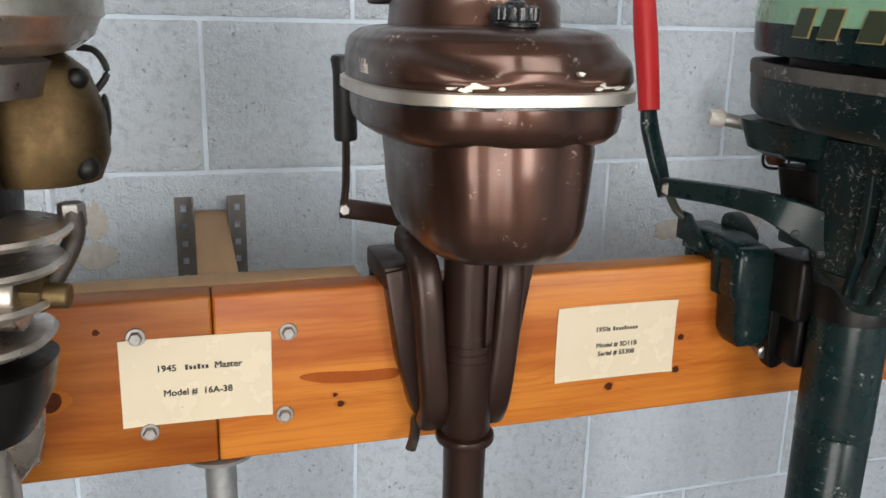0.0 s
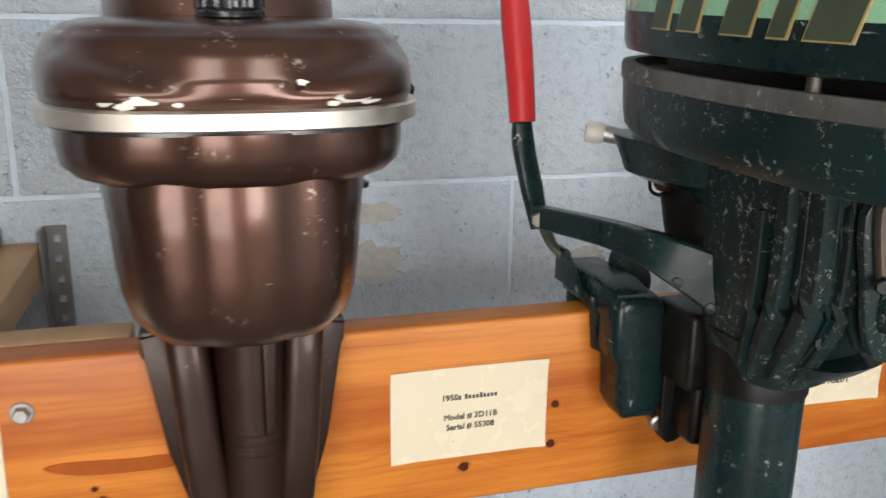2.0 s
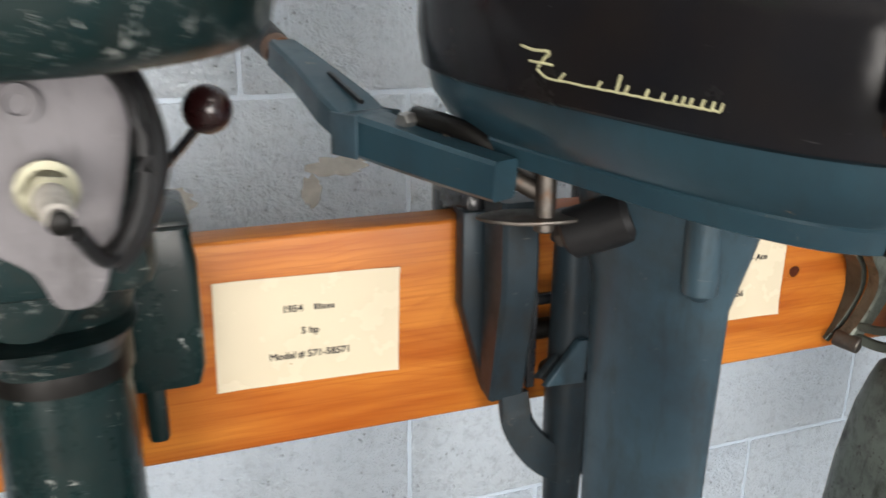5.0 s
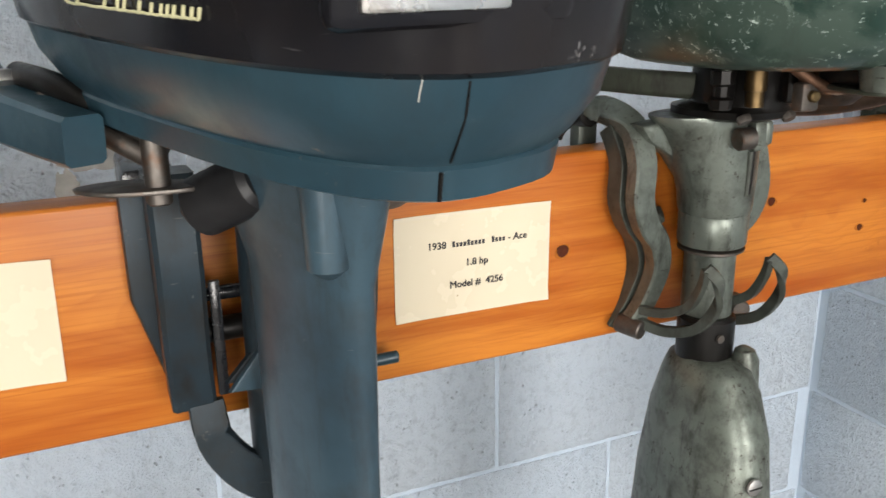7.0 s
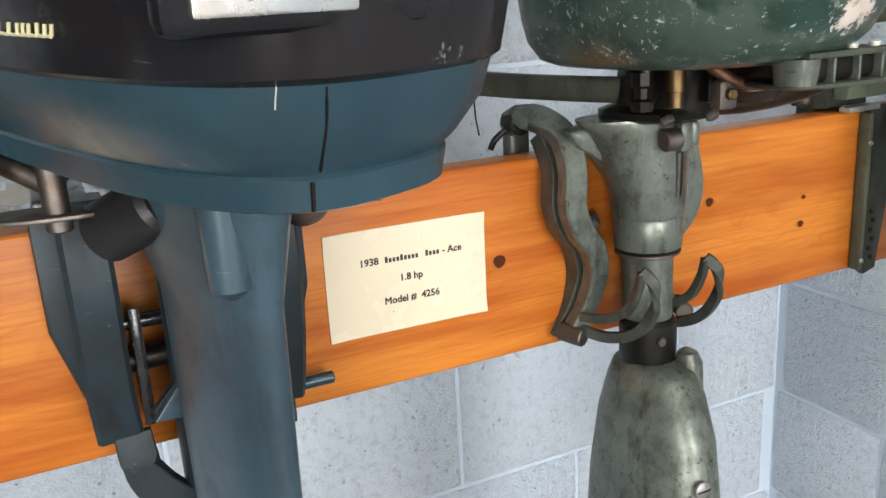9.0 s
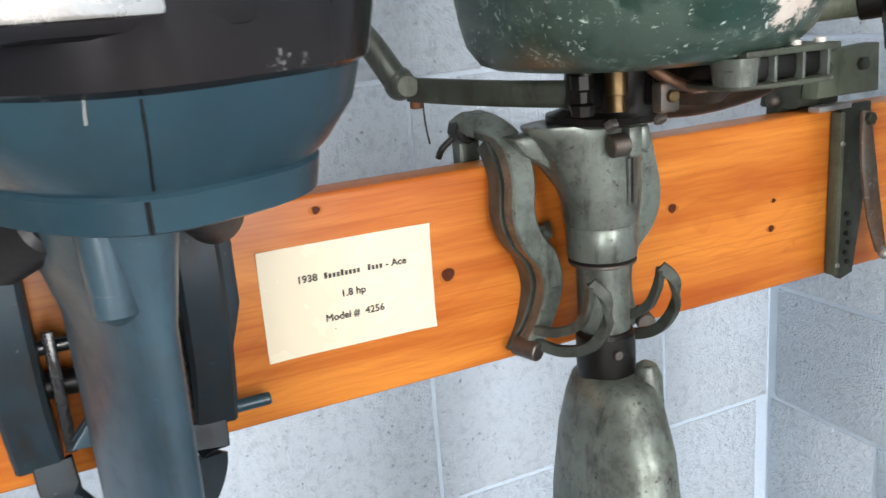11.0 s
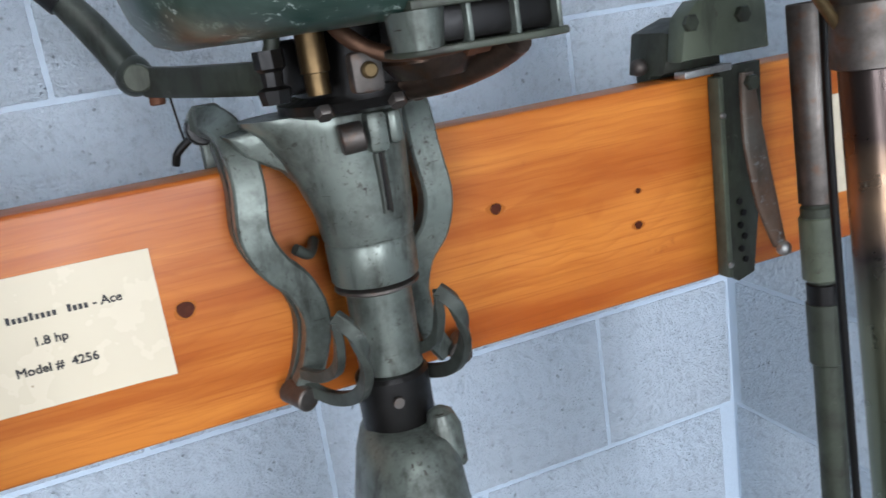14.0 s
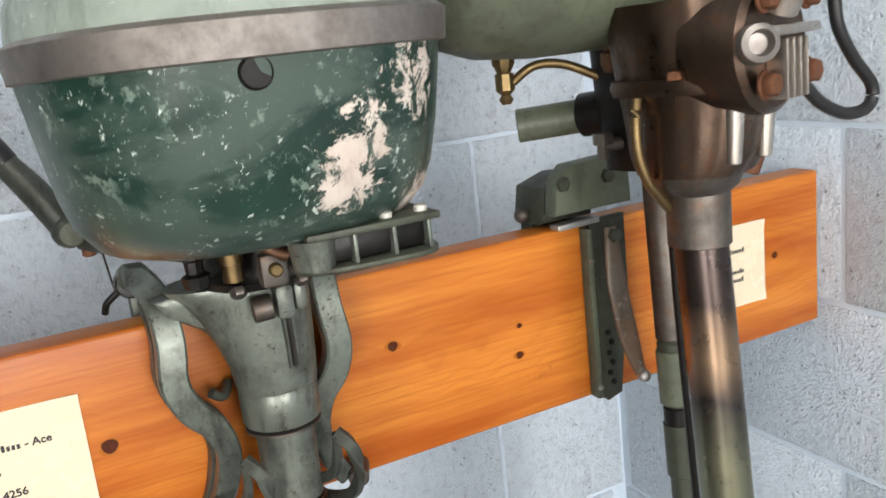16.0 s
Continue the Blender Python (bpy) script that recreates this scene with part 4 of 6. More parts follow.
def motor_green():
    X, Y = 0.708, 0.582
    m = thing("outboard_motor", (X, 0.70, 1.10), "dark green outboard motor, paint chipped, with red tiller grip", "outboard motor", "outboard motors on the beam")
    cx, cy, rx, ry, rot, n = 0.704, 0.510, 0.125, 0.212, 4, 2.3

    def lip(z, k):
        return (cx, cy, z, rx * k, ry * k)
    put("shroud", loft([lip(1.265, 0.55), lip(1.266, 0.86), lip(1.2685, 0.93), lip(1.275, 0.965), lip(1.287, 0.980), lip(1.312, 0.992)], n, rot, 72), GREEN_CHIP, m, "chipped dark green flywheel shroud")
    put("shroud_lip", loft([lip(1.311, 0.985), lip(1.312, 1.0), lip(1.3225, 1.004), lip(1.3255, 0.998), lip(1.3255, 0.94), lip(1.318, 0.93)], n, rot, 72), GREY_LIP, m, "bare grey worn edge")
    put("flywheel", loft([lip(1.30, 0.78), lip(1.340, 0.78)], n, rot, 48), SOOT, m)
    for a in (200, 228, 262, 300, 330):
        px, py = ellipse_at(cx, cy, rx * 0.9, ry * 0.9, rot, n, a)
        put("stud", rod((px, py, 1.318), (px, py, 1.345), 0.0045, k=14), DARKIRON, m)
    put("tank", loft([lip(1.3325, 0.6), lip(1.333, 0.90), lip(1.3355, 0.985), lip(1.342, 1.0), lip(1.3655, 1.008)], n, rot, 72), GREEN, m)
    put("tank_top", loft([lip(1.3655, 1.008), lip(1.385, 1.01), lip(1.405, 0.99), lip(1.42, 0.93), lip(1.43, 0.80), lip(1.436, 0.5)], n, rot, 72), MINT, m, "glossy pale mint green tank top")
    # the maker's mark: slanted gilt-edged shapes round the tank, across the seam of the two colours
    for i, (a, w) in enumerate(((167.5, 0.0105), (176.0, 0.0105), (185.5, 0.0125), (194.0, 0.0065), (203.5, 0.0145))):
        px, py = ellipse_at(cx, cy, rx * 1.012, ry * 1.012, rot, n, a)
        qx, qy = ellipse_at(cx, cy, rx * 1.012, ry * 1.012, rot, n, a + 2)
        yaw = math.degrees(math.atan2(qy - py, qx - px))
        for grow, off, mat in ((0.0012, 0.0, GOLD), (0.0, -0.0006, GILT_DARK)):
            o = [(-w - grow - 0.004, -0.013 - grow), (w + grow - 0.004, -0.013 - grow), (w + grow + 0.004, 0.013 + grow), (-w - grow + 0.004, 0.013 + grow)]
            put("mark_shape", turned(slab(o, -0.0008 + off, 0.003, 0.0), pose(px, py, 1.368, 0, 0, yaw)), mat, m)
    # engine below the shroud
    put("crankcase", loft([(X, Y - 0.01, 1.085, 0.036, 0.046), (X, Y - 0.02, 1.12, 0.044, 0.062), (X, Y - 0.03, 1.16, 0.050, 0.085), (X, Y - 0.035, 1.22, 0.055, 0.095), (X, Y - 0.03, 1.262, 0.06, 0.10)], 3, 8, 40), GREEN_DULL, m)
    # cast ribs, ports and nuts down the side of the case
    for i, (a, w, top, out) in enumerate(((186, 0.005, 1.235, 0.004), (199, 0.0075, 1.262, 0.007), (211, 0.004, 1.262, 0.004), (222, 0.0085, 1.262, 0.009), (233, 0.004, 1.262, 0.005), (243, 0.006, 1.255, 0.008))):
        px, py = ellipse_at(X, Y - 0.028, 0.050, 0.086, 8, 3, a)
        qx, qy = ellipse_at(X, Y - 0.015, 0.041, 0.056, 8, 3, a)
        o = sweep([(qx - out * 0.5, qy - out * 0.3, 1.104), ((px + qx) / 2 - out, (py + qy) / 2 - out * 0.5, 1.135), (px - out, py - out * 0.5, 1.18), (px - out, py - out * 0.5, top)], 0.006, 12, 5, flat=(w, 0.007), n=5)
        put("case_rib", o, GREEN_DULL if i % 2 else GREEN_CHIP, m)
    put("carburettor", loft([(0.672, 0.625, 1.150, 0.012, 0.014), (0.668, 0.622, 1.165, 0.019, 0.024), (0.664, 0.620, 1.20, 0.024, 0.030), (0.664, 0.622, 1.225, 0.026, 0.034)], 3, 20, 28), SOOT, m, "oily black carburettor")
    put("float_bowl", lathe([(0, 0.006), (0.003, 0.011), (0.022, 0.0125), (0.025, 0.010)], (0.656, 0.640, 1.150), k=20), SOOT, m)
    put("carburettor_screw", hexbolt((0.648, 0.604, 1.176), (-0.8, -0.6, 0), 0.007, 0.008), DARKIRON, m)
    put("gasket", slab(curve2([(X - 0.052, 1.262), (X - 0.048, 1.22), (X - 0.040, 1.20), (X - 0.024, 1.222), (X - 0.020, 1.262)], 4), 0.4275, 0.4345, 0.001), RUSTY, m, "rust-stained gasket edge")
    for i in range(6):
        y = 0.435 + 0.0165 * i
        w = 0.045 - 0.002 * (i % 2)
        o = curve2([(X - w - 0.008, 1.262), (X - w - 0.006, 1.20), (X - w + 0.004, 1.158), (X - 0.024, 1.144), (X - 0.004, 1.150), (X + 0.016, 1.190), (X + 0.034, 1.262)], 4)
        put("cooling_fin", slab(o, y, y + 0.0075, 0.002), GREEN_CHIP, m)
    put("cylinder", box(X - 0.038, X + 0.038, 0.42, 0.55, 1.165, 1.262, 0.012), GREEN_DULL, m)
    head = put("cylinder_head", slab(curve2([(X - 0.038, 1.222), (X - 0.034, 1.258), (X, 1.268), (X + 0.033, 1.260), (X + 0.031, 1.225), (X + 0.022, 1.190), (X + 0.014, 1.168), (X - 0.002, 1.166), (X - 0.010, 1.182), (X - 0.030, 1.198)], 5), 0.413, 0.428, 0.003), GREY_PLATE, m, "grey unpainted cylinder head plate")
    for bx, bz in ((X - 0.006, 1.252),):
        put("head_stud", lathe([(0, 0.0085), (0.004, 0.008), (0.004, 0.0045), (0.002, 0.004), (0.002, 0.001)], (bx, 0.413, bz), (0, -1, 0), 18), GREY_PLATE, head)
    plug = put("spark_plug", lathe([(0, 0.0085), (0.010, 0.0085), (0.0105, 0.0115), (0.014, 0.0118), (0.0145, 0.0085), (0.020, 0.0085)], (X - 0.001, 0.413, 1.221), (0.16, -1, -0.05), 24), PLUG, m)
    put("hexagon", lathe([(0.018, 0.0095), (0.026, 0.0098), (0.027, 0.0075)], (X - 0.001, 0.413, 1.221), (0.16, -1, -0.05), 6), PLUG, plug)
    put("insulator", lathe([(0.025, 0.0068), (0.033, 0.0066), (0.034, 0.0058), (0.048, 0.0054), (0.049, 0.0050)], (X - 0.001, 0.413, 1.221), (0.16, -1, -0.05), 20), PORCELAIN, plug, "white porcelain insulator")
    put("terminal", lathe([(0.0485, 0.0032), (0.0565, 0.0045), (0.0575, 0.003)], (X - 0.001, 0.413, 1.221), (0.16, -1, -0.05), 14), SOOT, plug)
    put("ignition_wire", sweep([(X + 0.018, 0.43, 1.270), (X + 0.034, 0.405, 1.255), (X + 0.036, 0.395, 1.220), (X + 0.022, 0.385, 1.195), (X + 0.012, 0.365, 1.212)], 0.0032, 10), RUBBER, m)
    put("magneto_cable", sweep([(X + 0.022, 0.45, 1.275), (X + 0.036, 0.425, 1.255), (X + 0.041, 0.41, 1.228), (X + 0.032, 0.40, 1.203), (X + 0.020, 0.395, 1.190)], 0.0062, 10), RUBBER, m)
    for a, b in (((X - 0.045, 0.427, 1.205), 0.006), ((X - 0.05, 0.47, 1.15), 0.0055)):
        put("engine_bolt", hexbolt(a, (-0.6, -1, 0), b, 0.006), GREEN_CHIP, m)
    put("base_flange", loft([(X, Y - 0.03, 1.108, 0.040, 0.060), (X, Y - 0.035, 1.122, 0.046, 0.072)], 3, 8, 36), GREEN_CHIP, m)
    # leg
    put("leg", lathe([(0, 0.036), (0.46, 0.0405), (0.462, 0.0395), (0.466, 0.0395), (0.468, 0.0412), (0.60, 0.0412), (0.605, 0.0405)], (X, Y, 0.465), k=44), GREEN, m)
    put("leg_collar", lathe([(0, 0.041), (0.001, 0.0432), (0.038, 0.0432), (0.041, 0.041), (0.045, 0.036)], (X, Y, 1.0655), k=40), SOOT, m)
    put("swivel_bracket", box(0.655, 0.704, 0.604, 0.668, 1.052, 1.124, 0.006, 3), SOOT, m)
    put("swivel_neck", box(0.676, 0.706, 0.622, 0.690, 0.985, 1.06, 0.010, 3), SOOT, m)
    # clamp: a smooth cast hook over the beam
    put("clamp", slab([(0.606, 1.116), (0.612, 1.128), (0.650, 1.128), (0.664, 1.116), (0.664, 1.022), (0.656, 1.006), (0.624, 1.006), (0.616, 1.020), (0.614, 1.062), (0.607, 1.072)], 0.650, 0.6985, 0.011, segs=4), GREEN, m)
    put("clamp_flange", slab([(0.602, 1.104), (0.606, 1.066), (0.618, 1.060), (0.622, 1.12), (0.598, 1.12)], 0.686, 0.6985, 0.003), GREEN, m)
    put("clamp_hook", slab([(0.658, TOP + 0.0015), (0.768, TOP + 0.0015), (0.768, 1.134), (0.690, 1.136), (0.664, 1.130), (0.654, 1.118)], 0.604, 0.650, 0.008, "yz", 4), GREEN, m)
    put("clamp_ear", slab(curve2([(0.700, 1.132), (0.730, 1.150), (0.748, 1.144), (0.744, 1.116), (0.705, 1.112)], 4), 0.645, 0.670, 0.006, "yz", 3), GREEN_CHIP, m)
    put("clamp_fin", slab([(0.700, 1.115), (0.766, 1.115), (0.766, 1.150), (0.742, 1.150)], 0.596, 0.601, 0.001, "yz"), GREEN, m)
    put("clamp_back", box(0.606, 0.652, 0.7395, 0.762, 1.03, 1.132, 0.006), GREEN, m)
    put("clamp_screw", lathe([(0, 0.006), (0.02, 0.006), (0.02, 0.0085), (0.027, 0.0085), (0.029, 0.006)], (0.667, 0.690, 0.9965), (0, -1, -0.1), 18), ZINC, m)
    put("swivel_plate", slab(curve2([(0.665, 1.06), (0.69, 1.055), (0.702, 1.02), (0.695, 0.985), (0.668, 0.98)], 4), 0.655, 0.672, 0.003), SOOT, m)
    for i in range(5):
        put("tilt_hole", lathe([(0, 0.0045), (0.001, 0.0045), (0.001, 0.001)], (0.695 - 0.004 * i, 0.6545, 1.05 - 0.014 * i), (0, -1, 0), 10), SOOT, m)
    put("clamp", loft([(0.768, 0.675, 1.005, 0.026, 0.020), (0.768, 0.675, 1.02, 0.030, 0.022), (0.768, 0.675, 1.10, 0.030, 0.022), (0.768, 0.675, 1.125, 0.026, 0.018)], 6, 0, 36), GREEN, m)
    put("clamp_hook", box(0.745, 0.796, 0.668, 0.765, TOP + 0.0015, 1.13, 0.006, 2), GREEN, m)
    put("clamp_foot", box(0.752, 0.768, 0.665, 0.69, 0.955, 1.02, 0.005), GREEN, m)
    # steering arm with the folding grip
    put("tiller_arm", sweep([(0.577, 0.772, 1.179), (0.588, 0.720, 1.183), (0.600, 0.662, 1.187), (0.611, 0.622, 1.186), (0.634, 0.602, 1.176), (0.668, 0.586, 1.158)], 0.01, 20, 5, flat=((0.0065, 0.0065, 0.007, 0.008, 0.010, 0.011), (0.011, 0.0115, 0.012, 0.0135, 0.019, 0.025)), n=7), GREEN, m)
    put("tiller_lever", sweep([(0.583, 0.778, 1.165), (0.580, 0.795, 1.20), (0.578, 0.82, 1.245), (0.580, 0.832, 1.275)], 0.008, 14, 6, flat=((0.009, 0.012, 0.012, 0.009), 0.007), n=3), GREEN, m)
    put("tiller_grip", sweep([(0.580, 0.829, 1.266), (0.579, 0.838, 1.31), (0.577, 0.848, 1.36), (0.574, 0.858, 1.42)], (0.0135, 0.0145, 0.0155, 0.0135), 18, 5), RED, m, "red rubber grip")
    put("lever_tip", sweep([(0.583, 0.772, 1.172), (0.590, 0.762, 1.152), (0.600, 0.757, 1.142)], 0.006, 12, 5, flat=(0.007, 0.005)), OLIVE_DK, m)
    put("pivot_bolt", hexbolt((0.575, 0.762, 1.178), (-0.5, -1, 0), 0.0085, 0.005), DARKIRON, m)
    for p in ((0.630, 0.594, 1.160), (0.655, 0.581, 1.140)):
        put("arm_screw", lathe([(0, 0.005), (0.003, 0.0045), (0.0035, 0.002)], p, (-0.6, -1, 0), 14), GREEN_CHIP, m)
    # fuel tray, tap and bail
    put("fuel_tray", loft([(0.665, 0.640, 1.222, 0.030, 0.040), (0.66, 0.640, 1.23, 0.042, 0.052), (0.655, 0.640, 1.262, 0.050, 0.058)], 3, 15, 40), GREEN, m)
    put("choke_stem", rod((0.648, 0.72, 1.247), (0.620, 0.735, 1.252), 0.008), ZINC, m)
    put("choke_knob", lathe([(0, 0.009), (0.003, 0.0105), (0.014, 0.0105), (0.017, 0.009)], (0.625, 0.732, 1.251), (-0.9, 0.35, 0.1), 20), PORCELAIN, m)
    put("bowl_bail", sweep([(0.655, 0.69, 1.228), (0.656, 0.69, 1.205), (0.668, 0.685, 1.200), (0.682, 0.68, 1.206), (0.684, 0.68, 1.228)], 0.0018, 8), BLACK, m)
    put("bowl", lathe([(0, 0.008), (0.004, 0.011), (0.022, 0.012)], (0.669, 0.686, 1.205), k=20), RUST, m)
    put("throttle_rod", sweep([(X + 0.06, 0.60, 1.17), (X + 0.075, 0.585, 1.19), (X + 0.092, 0.571, 1.212)], 0.003, 8), BLACK, m)
    put("throttle_knob", ball((0.805, 0.566, 1.222), 0.0145), REDDENED_BLACK, m, "black ball knob, tinted with a red reflection, on a thin rod")
    upper = ("shroud", "shroud_lip", "flywheel", "stud", "tank", "tank_top", "mark_shape", "fuel_tray", "choke_stem", "choke_knob", "bowl", "bowl_bail")
    lean = Matrix.Translation((0, 0.30, 1.31)) @ Matrix.Rotation(radians(1.9), 4, "X") @ Matrix.Translation((0, -0.30, -1.31))
    tilt_parts(m, ("cooling_fin", "cylinder", "cylinder_head", "head_stud", "spark_plug", "hexagon", "insulator", "terminal", "ignition_wire", "magneto_cable", "engine_bolt", "gasket"), Matrix.Translation((0.0215, 0.010, -0.003)))
    tilt_parts(m, upper, lean)
    return m


def motor_blue():
    X, Y, R = 1.096, 0.537, 21
    m = thing("outboard_motor", (1.106, 0.70, 1.10), "blue outboard motor with black and cream cowl", "outboard motor", "outboard motors on the beam")

    def s(z, gx, gy=None):
        return (X, Y, z, 0.096 + gx * 0.9, 0.198 + (gx if gy is None else gy))

    put("cowl_top", loft([s(1.297, 0.001), s(1.30, 0.004), s(1.335, 0.002), s(1.365, -0.01), s(1.385, -0.035), s(1.395, -0.075)], 3, R, 72), CREAM, m, "cream enamelled cowl top")
    put("cowl_band", loft([s(1.212, -0.006), s(1.216, 0.0), s(1.24, 0.004), s(1.27, 0.004), s(1.290, 0.001), s(1.2975, -0.003)], 3, R, 72), NAVY, m, "glossy black cowl side")
    put("cowl_skirt", loft([s(1.172, -0.029), s(1.182, -0.019), s(1.198, -0.008), s(1.2135, -0.004)], 3, R, 72), BLUE, m)
    put("pan", loft([s(1.1585, -0.050), s(1.159, -0.031), s(1.161, -0.026), s(1.174, -0.024), s(1.1765, -0.026), s(1.1765, -0.05)], 3, R, 72), BLUE, m)
    # a pale script along the side: a flourish, a base line and a slanted stroke for each letter
    def on_cowl(a, z):
        return (*ellipse_at(X, Y, 0.1006, 0.2026, R, 3, a), z)
    put("script", sweep([on_cowl(a, z) for a, z in ((174.8, 1.2470), (176.6, 1.2455), (178.4, 1.2460), (177.9, 1.2410), (177.3, 1.2350), (178.3, 1.2308))], 0.0009, 6, 4), SCRIPT, m, "pale gold script on the cowl")
    put("script", sweep([on_cowl(a, 1.2388) for a in (176.2, 177.4, 178.8)], 0.0008, 6, 4), SCRIPT, m)
    put("script", sweep([on_cowl(178.3 + 0.8 * i, 1.2308 - 0.0004 * (i % 2)) for i in range(26)], 0.0007, 6, 1), SCRIPT, m)
    for i, (a, h) in enumerate(((179.4, 0.0045), (181.6, 0.004), (183.6, 0.0095), (184.6, 0.0045), (187.2, 0.0045), (189.4, 0.0042), (191.2, 0.0042), (192.4, 0.0042), (193.6, 0.0042), (195.4, 0.0045), (197.0, 0.0042), (198.4, 0.0042))):
        put("script", sweep([on_cowl(a, 1.2308), on_cowl(a + 0.35, 1.2308 + h)], 0.0008, 6, 1), SCRIPT, m)
    # rear badge and seam
    bx, by = ellipse_at(X, Y, 0.0996, 0.2015, R, 3, 247)
    put("badge_frame", turned(box(-0.050, 0.050, -0.003, 0.01, 0.0, 0.052, 0.006), pose(bx, by, 1.232, 0, 0, R - 13)), NAVY, m)
    put("badge", turned(box(-0.040, 0.018, -0.0055, 0.004, 0.0, 0.038, 0.002), pose(bx, by, 1.238, 0, 0, R - 13)), CHROME, m, "chrome rear badge")
    def on_skirt(a, z, out=0.0):
        g = float(np.interp(z, (1.161, 1.174, 1.182, 1.198, 1.2135, 1.24), (-0.026, -0.024, -0.019, -0.008, -0.004, 0.004))) + out
        return (*ellipse_at(X, Y, 0.096 + g * 0.9, 0.198 + g, R, 3, a), z)
    put("pan_seam", sweep([on_skirt(249, z) for z in (1.161, 1.1735)], 0.0010, 6, 1), SOOT, m)
    put("skirt_seam", sweep([on_skirt(251, z) for z in (1.178, 1.19, 1.20, 1.2125)], 0.0006, 6, 2), SOOT, m)
    put("scratch", sweep([on_skirt(240 + 0.3 * math.sin(z * 400), z) for z in (1.205, 1.209, 1.213, 1.218, 1.222)], 0.0003, 6, 2), SCUFF, m)
    put("scratch", sweep([on_skirt(a, 1.2165) for a in (218, 224, 230, 236, 241)], 0.0007, 6, 3), SCUFF, m)
    # leg
    put("leg", loft([(1.108, 0.545, 0.45, 0.013, 0.048), (1.108, 0.545, 0.80, 0.0155, 0.051), (1.108, 0.545, 0.95, 0.0165, 0.053), (1.108, 0.545, 1.08, 0.018, 0.056), (1.106, 0.542, 1.12, 0.026, 0.066), (1.106, 0.54, 1.165, 0.032, 0.076)], 2.2, 23, 48), BLUE_LEG, m)
    put("leg_boss", lathe([(0, 0.004), (0.006, 0.012), (0.055, 0.0145), (0.075, 0.014)], (1.108, 0.498, 1.090), k=24), BLUE_LEG, m)
    put("exhaust_bolt", lathe([(0, 0.008), (0.004, 0.008), (0.005, 0.004)], (1.106, 0.496, 0.873), (-0.4, -1, 0), 16), BLUE_LEG, m)
    # swivel bracket
    put("swivel_tube", lathe([(-0.30, 0.015), (-0.06, 0.0155), (-0.055, 0.021), (-0.045, 0.021), (-0.04, 0.016), (0, 0.017), (0.05, 0.0195), (0.10, 0.0195), (0.102, 0.026), (0.108, 0.026), (0.11, 0.0185), (0.225, 0.0175), (0.227, 0.021), (0.245, 0.021), (0.25, 0.019)], (1.102, 0.655, 0.86), k=28), BLUE_DK, m)
    put("swivel_arc", sweep([(1.052, 0.66, 0.950), (1.056, 0.655, 0.920), (1.074, 0.65, 0.893), (1.10, 0.648, 0.875)], 0.012, 14, 6, flat=((0.0045, 0.005, 0.005, 0.006), (0.013, 0.014, 0.016, 0.018)), n=6), BLUE_DK, m)
    put("swivel_arc", sweep([(1.160, 0.66, 0.950), (1.156, 0.655, 0.920), (1.138, 0.65, 0.893), (1.11, 0.648, 0.875)], 0.012, 14, 6, flat=((0.0045, 0.005, 0.005, 0.006), (0.013, 0.014, 0.016, 0.018)), n=6), BLUE_DK, m)
    put("wedge", slab([(1.066, 0.968), (1.103, 0.966), (1.106, 1.006), (1.096, 1.006)], 0.628, 0.636, 0.002), BLUE_LEG, m)
    put("wedge", slab([(1.066, 0.968), (1.103, 0.966), (1.106, 1.002), (1.098, 1.002)], 0.644, 0.652, 0.002), BLUE_DK, m)
    put("thrust_rod", rod((1.035, 0.672, 1.030), (1.180, 0.672, 1.030), 0.0055), BLACK, m)
    put("thrust_rod", rod((1.035, 0.676, 1.000), (1.180, 0.676, 1.000), 0.0095), SOOT, m)
    # clamp brackets
    for sgn, x0 in ((-1, 1.040), (1, 1.170)):
        put("clamp_plate", slab([(x0 - sgn * 0.012, 1.112), (x0 + sgn * 0.030, 1.112), (x0 + sgn * 0.030, 1.03), (x0 + sgn * 0.006, 0.945), (x0 - sgn * 0.016, 0.945)], 0.678, 0.6985, 0.004), BLUE_DK, m)
        put("clamp_arm", sweep([(x0 - sgn * 0.002, 0.655, 1.128), (x0 - sgn * 0.002, 0.652, 1.06), (x0 - sgn * 0.002, 0.658, 1.0), (x0 - sgn * 0.004, 0.668, 0.950)], 0.01, 16, 6, flat=(0.016, (0.021, 0.021, 0.017, 0.012)), up=(0, 1, 0), n=9), BLUE_DK, m)
        put("clamp_hook", box(x0 - sgn * 0.011, x0 + sgn * 0.026, 0.682, 0.77, TOP + 0.0015, 1.126, 0.005), BLACK, m)
        put("clamp_back", box(x0 - sgn * 0.012, x0 + sgn * 0.026, 0.7395, 0.77, 1.02, 1.118, 0.005), BLACK, m)
    put("clamp_pin", rod((1.165, 0.680, 0.947), (1.212, 0.676, 0.949), 0.0052), BLUE, m)
    put("tilt_strap", box(1.062, 1.070, 0.655, 0.66, 0.955, 1.045, 0.001), BLACK, m)
    put("tilt_strap", box(1.145, 1.153, 0.655, 0.66, 0.965, 1.055, 0.001), BLACK, m)
    # rubber mounts and throttle gear
    for p, q in (((1.052, 0.580, 1.118), (1.085, 0.545, 1.140)), ((1.178, 0.59, 1.118), (1.160, 0.55, 1.140))):
        mount = put("rubber_mount", rod(p, q, 0.019, k=24, bevel=0.004), RUBBER, m)
        put("mount_nut", hexbolt(p, (Vector(p) - Vector(q)), 0.009, 0.008), DARKIRON, mount)
    put("cover_plate", slab(curve2([(0.984, 0.590), (1.015, 0.60), (1.052, 0.580), (1.048, 0.560), (1.005, 0.565)], 4), 1.1325, 1.1355, 0.001, "xy"), DARKIRON, m)
